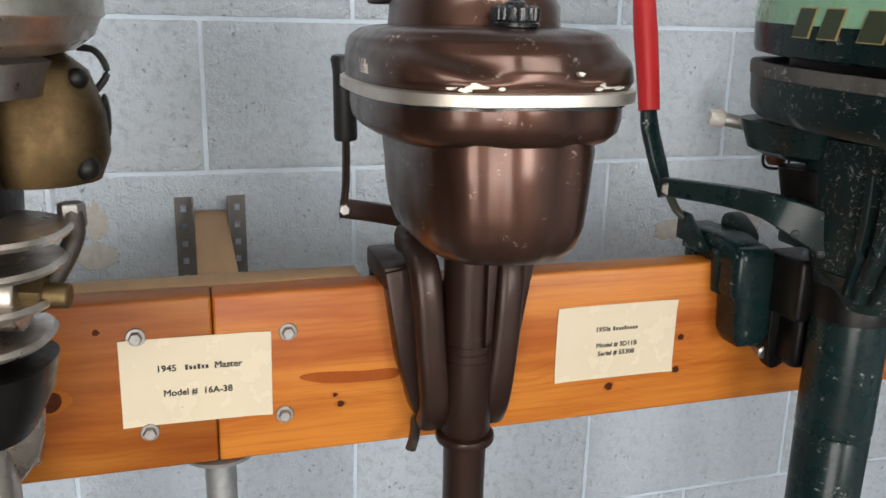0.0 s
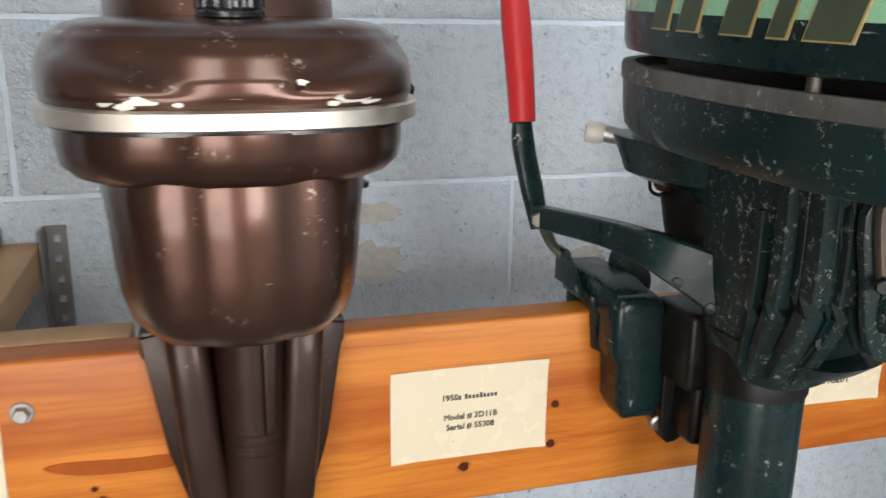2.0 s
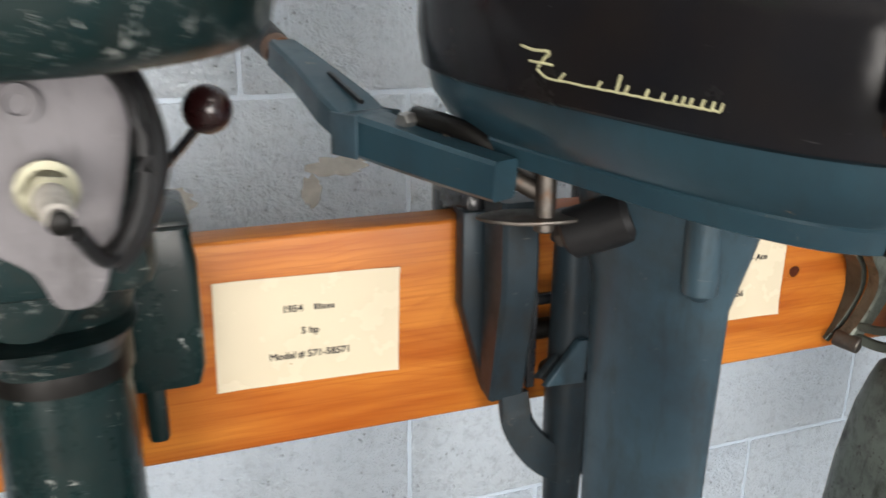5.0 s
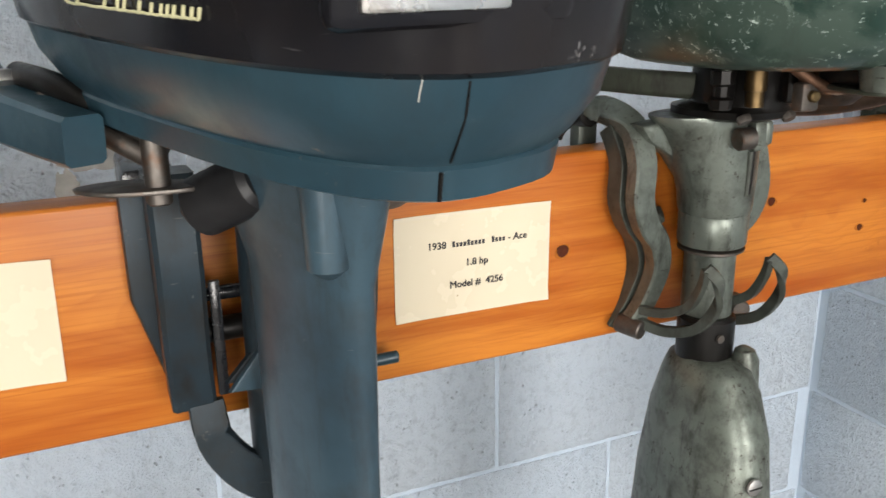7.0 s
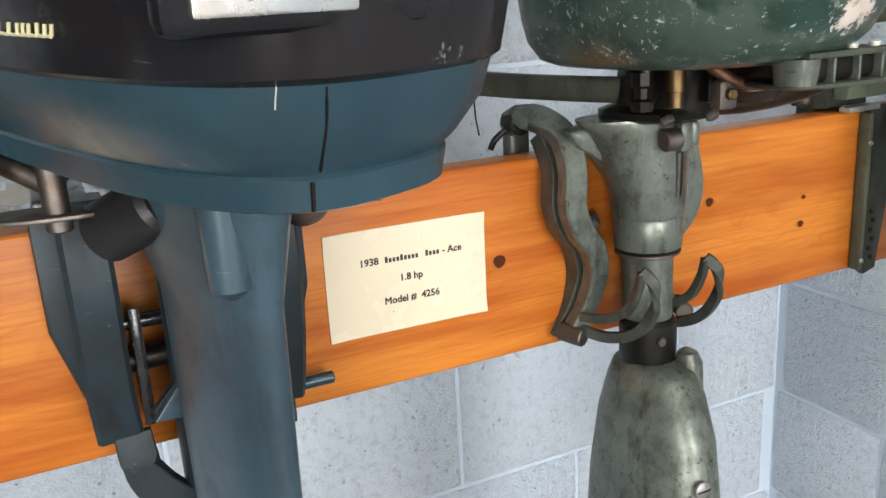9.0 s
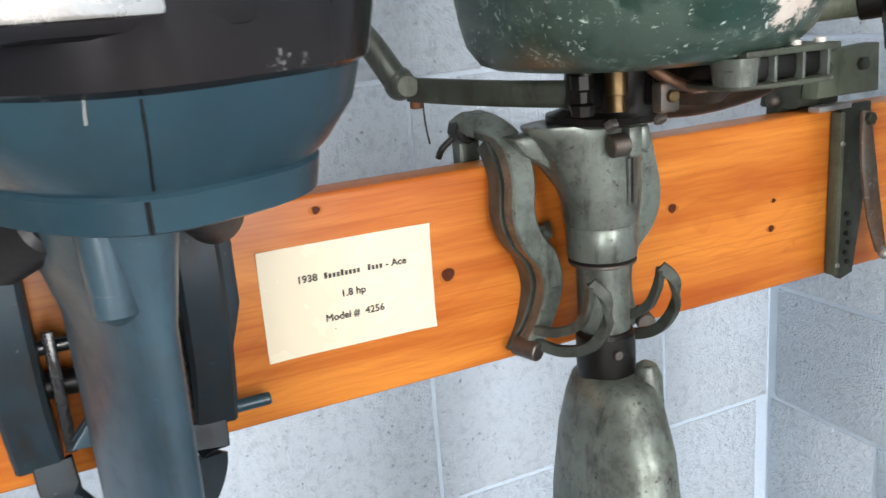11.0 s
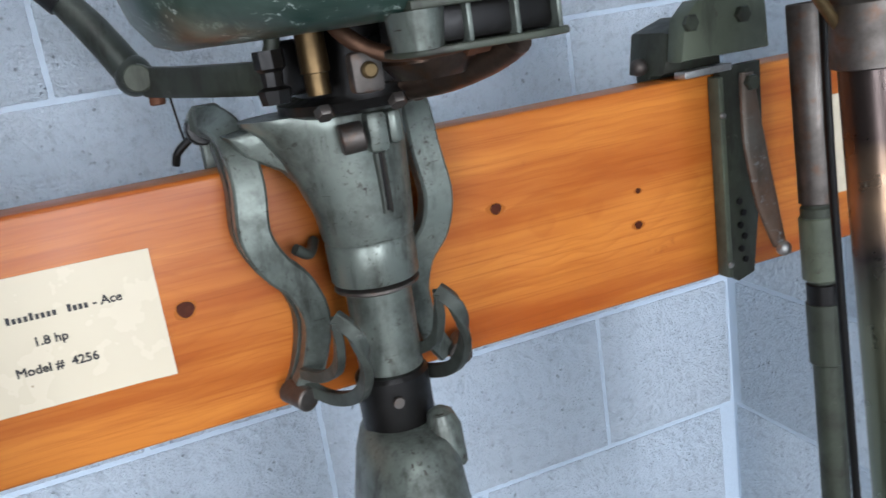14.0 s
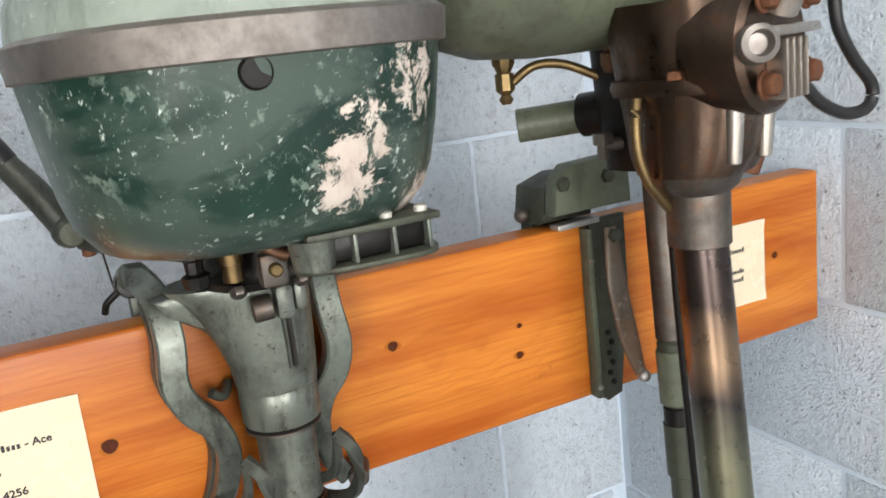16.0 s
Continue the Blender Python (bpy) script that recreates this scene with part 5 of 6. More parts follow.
    put("chrome_post", rod((1.030, 0.575, 1.124), (1.030, 0.575, 1.172), 0.0075), DARKIRON, m)
    put("linkage", sweep([(0.962, 0.66, 1.196), (0.985, 0.62, 1.190), (1.012, 0.595, 1.172), (1.04, 0.585, 1.155)], 0.008, 12, 6), SOOT, m)
    put("linkage", sweep([(0.975, 0.63, 1.183), (1.0, 0.60, 1.168), (1.03, 0.58, 1.15)], 0.007, 12, 6), DARKIRON, m)
    put("linkage_nut", hexbolt((0.958, 0.655, 1.194), (-0.8, -0.5, 0), 0.007, 0.012), ZINC, m)
    # steering handle
    put("handle_root", sweep([(0.994, 0.565, 1.166), (0.972, 0.61, 1.170), (0.948, 0.66, 1.176), (0.934, 0.692, 1.180)], 0.02, 16, 6, flat=((0.012, 0.013, 0.016, 0.019), (0.014, 0.015, 0.016, 0.016)), n=6), BLUE, m)
    put("handle_hinge", turned(box(-0.020, 0.020, -0.010, 0.010, -0.016, 0.016, 0.002), pose(0.933, 0.694, 1.180, 0, 0, 26)), BLUE, m)
    for sx in (-1, 1):
        put("hinge_ear", turned(box(*sorted((sx * 0.0205, sx * 0.0235)), -0.016, 0.014, -0.0165, 0.0165, 0.001), pose(0.933, 0.694, 1.180, 0, 0, 26)), BLUE_LEG, m)
    put("handle", sweep([(0.934, 0.694, 1.182), (0.924, 0.722, 1.194), (0.910, 0.78, 1.213), (0.896, 0.838, 1.228)], 0.02, 18, 7, flat=((0.024, 0.023, 0.017, 0.0130), (0.010, 0.012, 0.012, 0.0130)), n=5), BLUE, m)
    put("handle_slot", turned(box(-0.0015, 0.0015, -0.03, 0.03, 0, 0.003, 0), pose(0.926, 0.728, 1.209, 16, 0, 12)), SOOT, m)
    put("handle_ring", rod((0.896, 0.836, 1.228), (0.892, 0.856, 1.233), 0.0142), COPPER, m, "copper-coloured ring")
    put("handle_grip", sweep([(0.893, 0.852, 1.232), (0.880, 0.91, 1.250), (0.866, 0.97, 1.268)], (0.0145, 0.016, 0.0155), 18, 6), RUBBER, m)
    put("taped_hose", sweep([(1.256, 0.63, 1.250), (1.254, 0.63, 1.205), (1.238, 0.60, 1.176), (1.212, 0.575, 1.160), (1.186, 0.580, 1.138)], (0.0145, 0.0148, 0.0142, 0.0146, 0.0135), 18, 6), DULL_AL, m, "silver taped hose")
    lean = Matrix.Translation((0, 0.38, 1.17)) @ Matrix.Rotation(radians(3.5), 4, "X") @ Matrix.Translation((0, -0.38, -1.17))
    tilt_parts(m, ("cowl_top", "cowl_band", "cowl_skirt", "pan", "script", "badge_frame", "badge", "pan_seam", "skirt_seam", "scratch"), lean)
    put("side_box", box(1.216, 1.25, 0.60, 0.64, 1.215, 1.30, 0.006), BLUE, m)
    return m


def motor_sage():
    X, Y = 1.560, 0.648
    m = thing("outboard_motor", (X, 0.70, 1.10), "sage green old outboard motor with a scuffed green tank", "outboard motor", "outboard motors on the beam")
    # tank
    tx, ty = 1.546, 0.583
    tank = [(tx, ty + 0.012, 1.184, 0.054, 0.07), (tx, ty + 0.010, 1.1845, 0.088, 0.104), (tx, ty + 0.008, 1.189, 0.100, 0.117), (tx, ty + 0.005, 1.203, 0.110, 0.130), (tx, ty + 0.002, 1.220, 0.115, 0.137), (tx, ty, 1.245, 0.119, 0.143), (tx, ty, 1.293, 0.126, 0.150)]
    put("tank", loft(tank, 2.5, 0, 72), TANK, m, "scuffed green painted fuel tank")
    put("tank_band", loft([(tx, ty, 1.290, 0.124, 0.150), (tx, ty, 1.291, 0.129, 0.155), (tx, ty, 1.309, 0.131, 0.157), (tx, ty, 1.312, 0.127, 0.153)], 2.5, 0, 72), DULL_AL, m, "dull bare metal band")
    put("tank_top", loft([(tx, ty, 1.311, 0.126, 0.152), (tx, ty, 1.33, 0.124, 0.149), (tx, ty, 1.355, 0.112, 0.136), (tx, ty, 1.372, 0.085, 0.105), (tx, ty, 1.38, 0.04, 0.05)], 2.5, 0, 72), PALE, m)
    hx, hy = ellipse_at(tx, ty, 0.1215, 0.1478, 0, 2.5, 264)
    put("tank_hole", lathe([(0, 0.0092), (0.0012, 0.0086), (0.0016, 0.0080), (0.0010, 0.0074), (0.0010, 0.001)], (hx, hy, 1.2835), (0, -1, -0.1), 24), SOOT, m)
    # exhaust box
    ex = put("exhaust_box", box(1.548, 1.632, 0.468, 0.545, 1.187, 1.1915, 0.001), OLIVE_DK, m)
    body = put("exhaust_body", box(1.556, 1.626, 0.478, 0.545, 1.170, 1.188, 0.004), SOOT, m)
    put("exhaust_base", slab(curve2([(1.545, 0.50), (1.552, 0.476), (1.59, 0.468), (1.63, 0.472), (1.635, 0.52), (1.60, 0.55), (1.56, 0.54)], 4), 1.166, 1.1695, 0.001, "xy"), OLIVE_DK, m)
    put("exhaust_nose", loft([(1.556, 0.487, 1.169, 0.012, 0.016), (1.556, 0.487, 1.187, 0.014, 0.018)], 2, 0, 24), SAGE, m)
    for x in (1.578, 1.603, 1.626):
        put("exhaust_rib", box(x - 0.0012, x + 0.0012, 0.4725, 0.49, 1.1695, 1.188, 0.0004), SAGE, body)
        put("exhaust_nut", lathe([(0, 0.004), (0.003, 0.0042), (0.004, 0.002)], (x - 0.002, 0.479, 1.1915), k=10), SCUFF, m)
    # underside of the engine
    put("crank_plate", loft([(X, 0.640, 1.133, 0.040, 0.042), (X, 0.638, 1.136, 0.046, 0.050), (X, 0.636, 1.142, 0.046, 0.052), (X, 0.63, 1.146, 0.034, 0.045), (X + 0.01, 0.63, 1.19, 0.036, 0.05)], 2.4, 0, 40), SOOT, m)
    put("carburettor", loft([(1.590, 0.565, 1.150, 0.018, 0.02), (1.592, 0.562, 1.16, 0.030, 0.026), (1.60, 0.56, 1.185, 0.034, 0.03)], 2.4, 20, 28), OILY, m)
    put("fuel_pipe", sweep([(1.533, 0.56, 1.192), (1.540, 0.545, 1.178), (1.556, 0.538, 1.168), (1.585, 0.535, 1.166), (1.603, 0.533, 1.168)], 0.0048, 12), COPPER, m)
    put("pipe_nut", lathe([(0, 0.0085), (0.014, 0.0085)], (1.600, 0.533, 1.168), (1, 0, 0.05), 6), RUST, m)
    put("pipe_end", rod((1.614, 0.533, 1.169), (1.628, 0.533, 1.169), 0.006), BRASS, m)
    put("oil_pipe", lathe([(0, 0.007), (0.012, 0.007), (0.0125, 0.0085), (0.034, 0.0085)], (1.526, 0.575, 1.150), k=18), BRONZE, m)
    put("drain_cock", lathe([(0, 0.0085), (0.008, 0.010), (0.010, 0.006), (0.018, 0.0065), (0.02, 0.009), (0.03, 0.009)], (1.504, 0.588, 1.148), k=8), SOOT, m)
    put("drain_stem", rod((1.505, 0.587, 1.172), (1.509, 0.585, 1.192), 0.0045), OLIVE_DK, m)
    valve = put("valve", turned(box(-0.009, 0.009, -0.006, 0.006, -0.011, 0.011, 0.003), pose(1.545, 0.543, 1.160)), DARKIRON, m)
    put("valve_screw", rod((1.545, 0.538, 1.161), (1.545, 0.532, 1.161), 0.0045), BRASS, valve)
    put("intake_elbow", sweep([(1.585, 0.60, 1.148), (1.605, 0.575, 1.150), (1.622, 0.545, 1.158), (1.628, 0.525, 1.166)], (0.013, 0.012, 0.011, 0.010), 14, 5), OILY, m, "oily brown intake elbow")
    put("crank_lug", turned(box(-0.012, 0.012, -0.010, 0.010, -0.016, 0.016, 0.005), pose(1.518, 0.606, 1.166, 0, 0, 20)), SOOT, m)
    put("crank_lug", turned(box(-0.010, 0.010, -0.008, 0.008, -0.014, 0.014, 0.004), pose(1.568, 0.578, 1.164, 0, 0, -12)), SOOT, m)
    for bx, by, bz in ((1.530, 0.590, 1.140), (1.575, 0.588, 1.140), (1.598, 0.612, 1.140)):
        put("crank_bolt", hexbolt((bx, by, bz), (0, -0.6, -0.8), 0.006, 0.006), DARKIRON, m)
    # column
    put("column", lathe([(0, 0.0295), (0.002, 0.0308), (0.028, 0.0312), (0.030, 0.0302)], (X, Y, 1.0155), k=44), SAGE, m)
    put("column_head", loft([((a + b) / 2, Y, z, (b - a) / 2, d) for a, b, z, d in ((X - 0.0305, X + 0.0305, 1.0455, 0.0305), (X - 0.0315, X + 0.0315, 1.048, 0.0315), (X - 0.034, X + 0.033, 1.066, 0.0325), (X - 0.041, X + 0.034, 1.086, 0.0332), (X - 0.049, X + 0.035, 1.106, 0.0338), (X - 0.060, X + 0.0355, 1.124, 0.0342), (X - 0.071, X + 0.036, 1.133, 0.0342), (X - 0.072, X + 0.034, 1.136, 0.033))], 2.2, 0, 56), SAGE, m)
    put("column_web", slab([(1.478, 1.128), (1.545, 1.136), (1.545, 1.06), (1.530, 1.075), (1.512, 1.098), (1.490, 1.112)], 0.652, 0.674, 0.006), SAGE, m)
    put("column_groove", lathe([(0, 0.0310), (0.0012, 0.0310)], (X, Y, 1.0462), k=40), SOOT, m)
    put("column_ring", lathe([(0, 0.026), (0.002, 0.0300), (0.004, 0.0300), (0.006, 0.026)], (X, Y, 1.0085), k=36), DARKIRON, m)
    put("column_tube", rod((X, Y, 0.945), (X, Y, 1.012), 0.0232, k=36), SAGE, m)
    put("clamp_boss", rod((1.541, 0.606, 1.118), (1.556, 0.604, 1.119), 0.0095), DARKIRON, m)
    put("clamp_lug", turned(box(-0.007, 0.007, -0.006, 0.012, -0.013, 0.013, 0.004), pose(1.566, 0.610, 1.119)), SAGE, m)
    put("clamp_lug", turned(box(-0.005, 0.005, -0.006, 0.012, -0.011, 0.011, 0.004), pose(1.579, 0.614, 1.120)), SAGE, m)
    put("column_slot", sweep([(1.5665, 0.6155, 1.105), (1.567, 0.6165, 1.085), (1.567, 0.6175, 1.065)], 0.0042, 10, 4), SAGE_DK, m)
    put("slot_gap", sweep([(1.5665, 0.6120, 1.106), (1.567, 0.6127, 1.085), (1.567, 0.6140, 1.067)], 0.0014, 8, 4), SOOT, m)
    put("lower_collar", lathe([(0, 0.0255), (0.003, 0.0265), (0.052, 0.0265), (0.055, 0.024)], (X - 0.002, Y - 0.004, 0.893), k=32), SOOT, m)
    put("collar_pin", lathe([(0, 0.0045), (0.002, 0.004)], (X - 0.008, Y - 0.0305, 0.932), (0, -1, 0), 12), DARKIRON, m)
    leg = loft([(1.550, 0.628, 0.53, 0.042, 0.09), (1.550, 0.628, 0.68, 0.043, 0.088), (1.550, 0.626, 0.78, 0.041, 0.080), (1.552, 0.626, 0.85, 0.038, 0.068), (1.555, 0.63, 0.887, 0.034, 0.054), (1.556, 0.634, 0.903, 0.029, 0.044), (1.556, 0.636, 0.909, 0.022, 0.034)], 2.2, 0, 56)
    put("leg_housing", leg, SAGE, m)
    put("leg_lug", loft([(1.580, 0.612, 0.88, 0.013, 0.014), (1.580, 0.612, 0.908, 0.012, 0.012), (1.579, 0.613, 0.918, 0.009, 0.009), (1.579, 0.614, 0.921, 0.004, 0.004)], 2.2, 0, 20), SAGE, m)
    leg_screw = put("leg_screw", lathe([(0, 0.008), (0.002, 0.0078), (0.0032, 0.006)], (1.543, 0.551, 0.818), (0, -1, 0.05), 20), ZINC, m)
    put("screw_slot", box(1.536, 1.550, 0.5473, 0.5485, 0.8172, 0.8186, 0), SOOT, leg_screw)
    # clamp arms
    for sgn in (-1, 1):
        def f(p):
            d = [0.006 * min(1.0, max(0.3, (c - 0.94) / 0.12)) for a, b, c in p]
            return [((2 * X - a - 0.005 if sgn > 0 else a - 0.4 * q) - q, b, c) for (a, b, c), q in zip(p, d)]
        def shift(p):
            return [(a + (0.068 if sgn > 0 else -0.003), b, c) for a, b, c in p]
        arm_pts = [(1.482, 0.742, 1.128), (1.486, 0.715, 1.136), (1.494, 0.676, 1.124), (1.496, 0.661, 1.095), (1.493, 0.657, 1.062), (1.500, 0.658, 1.038), (1.514, 0.662, 1.018), (1.520, 0.668, 0.99), (1.512, 0.676, 0.955), (1.500, 0.682, 0.932)]
        arm = put("clamp_arm", sweep(f(arm_pts), 0.01, 16, 6, flat=((0.010, 0.011, 0.011, 0.011, 0.011, 0.011, 0.0105, 0.0095, 0.0085, 0.008), 0.0085), up=(0, 1, 0), n=7), SAGE, m)
        arm2 = [(a - 0.008, b + 0.024, c - 0.004) for a, b, c in arm_pts[2:]]
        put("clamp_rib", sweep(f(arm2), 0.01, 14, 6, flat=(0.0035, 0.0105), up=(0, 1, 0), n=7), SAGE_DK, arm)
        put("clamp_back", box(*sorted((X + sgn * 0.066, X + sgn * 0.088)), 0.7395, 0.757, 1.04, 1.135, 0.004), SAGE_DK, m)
        hook = [(1.505, 0.674, 0.938), (1.519, 0.650, 0.934), (1.531, 0.622, 0.945), (1.534, 0.602, 0.972), (1.528, 0.596, 0.998), (1.519, 0.602, 1.010)]
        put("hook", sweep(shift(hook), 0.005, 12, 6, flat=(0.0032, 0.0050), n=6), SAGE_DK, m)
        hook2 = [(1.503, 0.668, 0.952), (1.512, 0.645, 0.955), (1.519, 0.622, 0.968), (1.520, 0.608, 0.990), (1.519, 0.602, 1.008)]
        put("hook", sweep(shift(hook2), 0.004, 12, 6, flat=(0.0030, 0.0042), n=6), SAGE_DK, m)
        put("foot_bolt", rod((X + sgn * 0.070, 0.688, 0.934), (X + sgn * 0.060, 0.664, 0.932), 0.009), DARKIRON, m)
    put("clamp_knob", rod((1.474, 0.742, 1.128), (1.474, 0.722, 1.130), 0.012, k=12), SOOT, m)
    put("clamp_wing", sweep([(1.466, 0.735, 1.124), (1.455, 0.738, 1.115), (1.452, 0.742, 1.106)], 0.003, 10), SOOT, m)
    put("thumb_screw", sweep([(1.530, 0.69, 1.040), (1.522, 0.675, 1.035), (1.512, 0.67, 1.042)], 0.004, 10), SAGE_DK, m)
    # tiller
    put("tiller_bar", sweep([(1.535, 0.655, 1.158), (1.505, 0.69, 1.160), (1.470, 0.745, 1.163), (1.448, 0.785, 1.166)], 0.008, 14, 6, flat=(0.006, 0.0115), n=4), OLIVE_DK, m)
    joint = put("tiller_joint", ball((1.440, 0.79, 1.172), 0.0145, (1, 1, 1.1)), SAGE_DK, m)
    put("joint_cap", rod((1.443, 0.780, 1.170), (1.441, 0.772, 1.170), 0.0105), OLIVE, joint)
    put("tiller_handle", sweep([(1.440, 0.792, 1.172), (1.420, 0.80, 1.208), (1.402, 0.806, 1.235)], (0.013, 0.0125, 0.0105), 16, 6), SAGE_DK, m)
    put("tiller_grip", sweep([(1.404, 0.805, 1.231), (1.385, 0.812, 1.258), (1.355, 0.822, 1.292)], (0.0125, 0.0145, 0.0145), 18, 6), RUBBER, m)
    put("joint_screw", rod((1.452, 0.782, 1.148), (1.452, 0.782, 1.158), 0.006), RUST, joint)
    put("thread", sweep([(1.462, 0.79, 1.152), (1.464, 0.792, 1.13), (1.466, 0.79, 1.112)], 0.0009, 6), SOOT, m)
    m.location.x -= 0.0485
    return m


def motor_olive():
    m = thing("outboard_motor", (1.91, 0.70, 1.10), "bare oily outboard motor with olive clamp and tank", "outboard motor", "outboard motors on the beam")
    X, Y = 1.895, 0.531
    tube = put("drive_tube", lathe([(0, 0.0220), (0.745, 0.0220)], (X, Y - 0.062, 0.40), (0, 0.084, 1), k=36), TUBE, m, "heat-stained steel drive tube")
    put("tube_collar", lathe([(0, 0.0235), (0.001, 0.0256), (0.046, 0.0256), (0.050, 0.022)], (X, Y - 0.001, 1.108), k=32), DARKIRON, m)
    T = (1.949, 0.640)
    put("swivel_tube", lathe([(0, 0.0125), (0.26, 0.0125), (0.262, 0.015), (0.317, 0.015), (0.318, 0.0115), (0.352, 0.0115), (0.353, 0.014), (0.402, 0.0145), (0.404, 0.0125), (0.56, 0.0125)], (T[0], T[1] - 0.028, 0.58), (0, 0.05, 1), k=28), OLIVE_DK, m)
    put("swivel_sleeve", rod((T[0], T[1] - 0.0075, 0.985), (T[0], T[1] + 0.0005, 1.15), 0.0148, k=24), DARKIRON, m)
    put("swivel_band", rod((T[0], T[1] - 0.0112, 0.918), (T[0], T[1] - 0.0082, 0.974), 0.0162, k=24), OLIVE, m)
    put("swivel_ring", rod((T[0], T[1] - 0.0130, 0.884), (T[0], T[1] - 0.0114, 0.915), 0.0138, k=24), SOOT, m)
    put("control_rod", sweep([(1.926, 0.60, 1.16), (1.926, 0.596, 1.05), (1.928, 0.588, 0.90), (1.930, 0.577, 0.72)], 0.0035, 10, 4), SOOT, m)
    # clamp
    put("clamp_angle", box(1.8955, 1.9015, 0.684, 0.6985, 0.918, 1.098, 0.0015), OLIVE, m)
    put("clamp_plate", slab([(1.9015, 1.105), (1.946, 1.105), (1.946, 1.03), (1.930, 0.915), (1.912, 0.910), (1.9015, 0.918)], 0.689, 0.6985, 0.002), OLIVE_DK, m)
    put("top_plate", slab([(1.865, 1.115), (1.870, 1.150), (1.884, 1.163), (1.955, 1.166), (1.958, 1.115)], 0.690, 0.712, 0.003), OLIVE, m)
    put("clamp_jaw", slab([(1.862, 1.104), (1.868, 1.140), (1.90, 1.150), (1.925, 1.148), (1.925, 1.104)], 0.712, 0.768, 0.006), OLIVE_DK, m)
    put("clamp_back", box(1.866, 1.92, 0.7395, 0.762, 1.02, 1.115, 0.005), OLIVE_DK, m)
    put("pinch_plate", turned(box(-0.026, 0.026, -0.007, 0.007, -0.003, 0.003, 0.001), pose(1.888, 0.693, 1.1045, 0, 0, 4)), ZINC, m)
    for x, z in ((1.874, 1.146), (1.928, 1.146)):
        put("clamp_bolt", hexbolt((x, 0.690, z), (0, -1, 0), 0.0075, 0.006), OLIVE_DK, m)
    put("clamp_knob", ball((1.858, 0.742, 1.112), 0.008), DARKIRON, m)
    put("lever", sweep([(1.911, 0.668, 1.100), (1.909, 0.660, 1.045), (1.915, 0.655, 0.992), (1.925, 0.652, 0.950)], 0.008, 14, 6, flat=((0.006, 0.011, 0.011, 0.006), 0.0035), up=(0, 1, 0), n=3), RUSTY, m)
    put("lever_pin", ball((1.926, 0.648, 0.947), 0.0065), ZINC, m)
    put("lever_bolt", hexbolt((1.911, 0.664, 1.092), (0, -1, 0), 0.007, 0.006), OLIVE_DK, m)
    for i in range(6):
        put("tilt_hole", lathe([(0, 0.0032), (0.001, 0.0032), (0.001, 0.001)], (1.915 + 0.004 * (i % 2), 0.6885, 0.985 - 0.011 * i), (0, -1, 0), 10), SOOT, m)
    put("angle_rivet", lathe([(0, 0.003), (0.002, 0.002)], (1.8985, 0.684, 1.065), (0, -1, 0), 10), ZINC, m)
    put("angle_rivet", lathe([(0, 0.003), (0.002, 0.002)], (1.8985, 0.684, 0.93), (0, -1, 0), 10), ZINC, m)
    # crankcase
    put("crankcase_base", lathe([(0, 0.025), (0.008, 0.034), (0.020, 0.038), (0.024, 0.034)], (X, Y, 1.150), k=32), DARKIRON, m)
    put("crankcase", loft([(X, Y, 1.168, 0.040, 0.042), (X + 0.004, Y, 1.185, 0.046, 0.05), (X + 0.006, Y, 1.215, 0.048, 0.055), (X + 0.004, Y, 1.250, 0.052, 0.058), (X, Y, 1.30, 0.055, 0.06)], 2.6, 20, 80, lambda a, z: 1 + 0.035 * math.cos(6 * a) ** 3), OILY, m, "oily brown crankcase casting")
    put("case_flange", loft([(X + 0.004, Y, 1.232, 0.056, 0.062), (X + 0.004, Y, 1.238, 0.058, 0.064), (X + 0.003, Y, 1.244, 0.056, 0.062)], 2.6, 20, 40), OILY, m)
    for bx, by in ((X - 0.045, Y - 0.03), (X - 0.012, Y - 0.054), (X + 0.048, Y - 0.02)):
        put("case_bolt", hexbolt((bx, by, 1.244), (0, 0, 1), 0.006, 0.006), RUST, m)
    for a in (235, 275, 320):
        px, py = ellipse_at(X + 0.005, Y, 0.047, 0.052, 20, 2.6, a)
        put("case_rib", rod((px, py + 0.004, 1.178), (px, py + 0.001, 1.232), 0.006, 0.009, 14), POLISHED, m)
    put("drain_plug", rod((1.940, 0.520, 1.160), (1.946, 0.515, 1.182), 0.009, k=12), RUST, m)
    # cylinder head with fins
    hc = (1.905, 0.470, 1.262)
    head = put("cylinder_head", lathe([(-0.04, 0.048), (0, 0.050), (0.006, 0.049), (0.010, 0.044)], hc, (0.25, -1, 0), 36), OILY, m)
    fr = pose(hc[0] + 0.003, hc[1] - 0.013, hc[2], 0, 0, 14)
    for i in range(4):
        put("head_fin", turned(box(-0.012 + i * 0.0095, -0.0095 + i * 0.0095, -0.012, 0.004, -0.038, 0.004, 0.0009), fr), POLISHED, head)
    put("head_bar", turned(box(-0.036, 0.036, -0.013, 0.004, 0.006, 0.013, 0.002), fr), POLISHED, head)
    for bx, bz in ((-0.026, -0.026), (0.034, -0.022), (-0.026, 0.032), (0.034, 0.032)):
        a = fr @ Vector((bx, -0.002, bz))
        put("head_bolt", hexbolt(a, (0.25, -1, 0), 0.0088, 0.008, 0.0105), RUST, head)
    a = fr @ Vector((-0.036, 0.0, 0.002))
    put("priming_cup", lathe([(0, 0.014), (0.014, 0.013), (0.016, 0.009), (0.008, 0.007), (0.008, 0.001)], a, (-0.5, -1, 0.1), 20), DULL_AL, m)
    a = fr @ Vector((0.0, 0.0, 0.022))
    put("spark_plug", rod(a, a + Vector((0, -0.016, 0.03)), 0.0125), POLISHED, m)
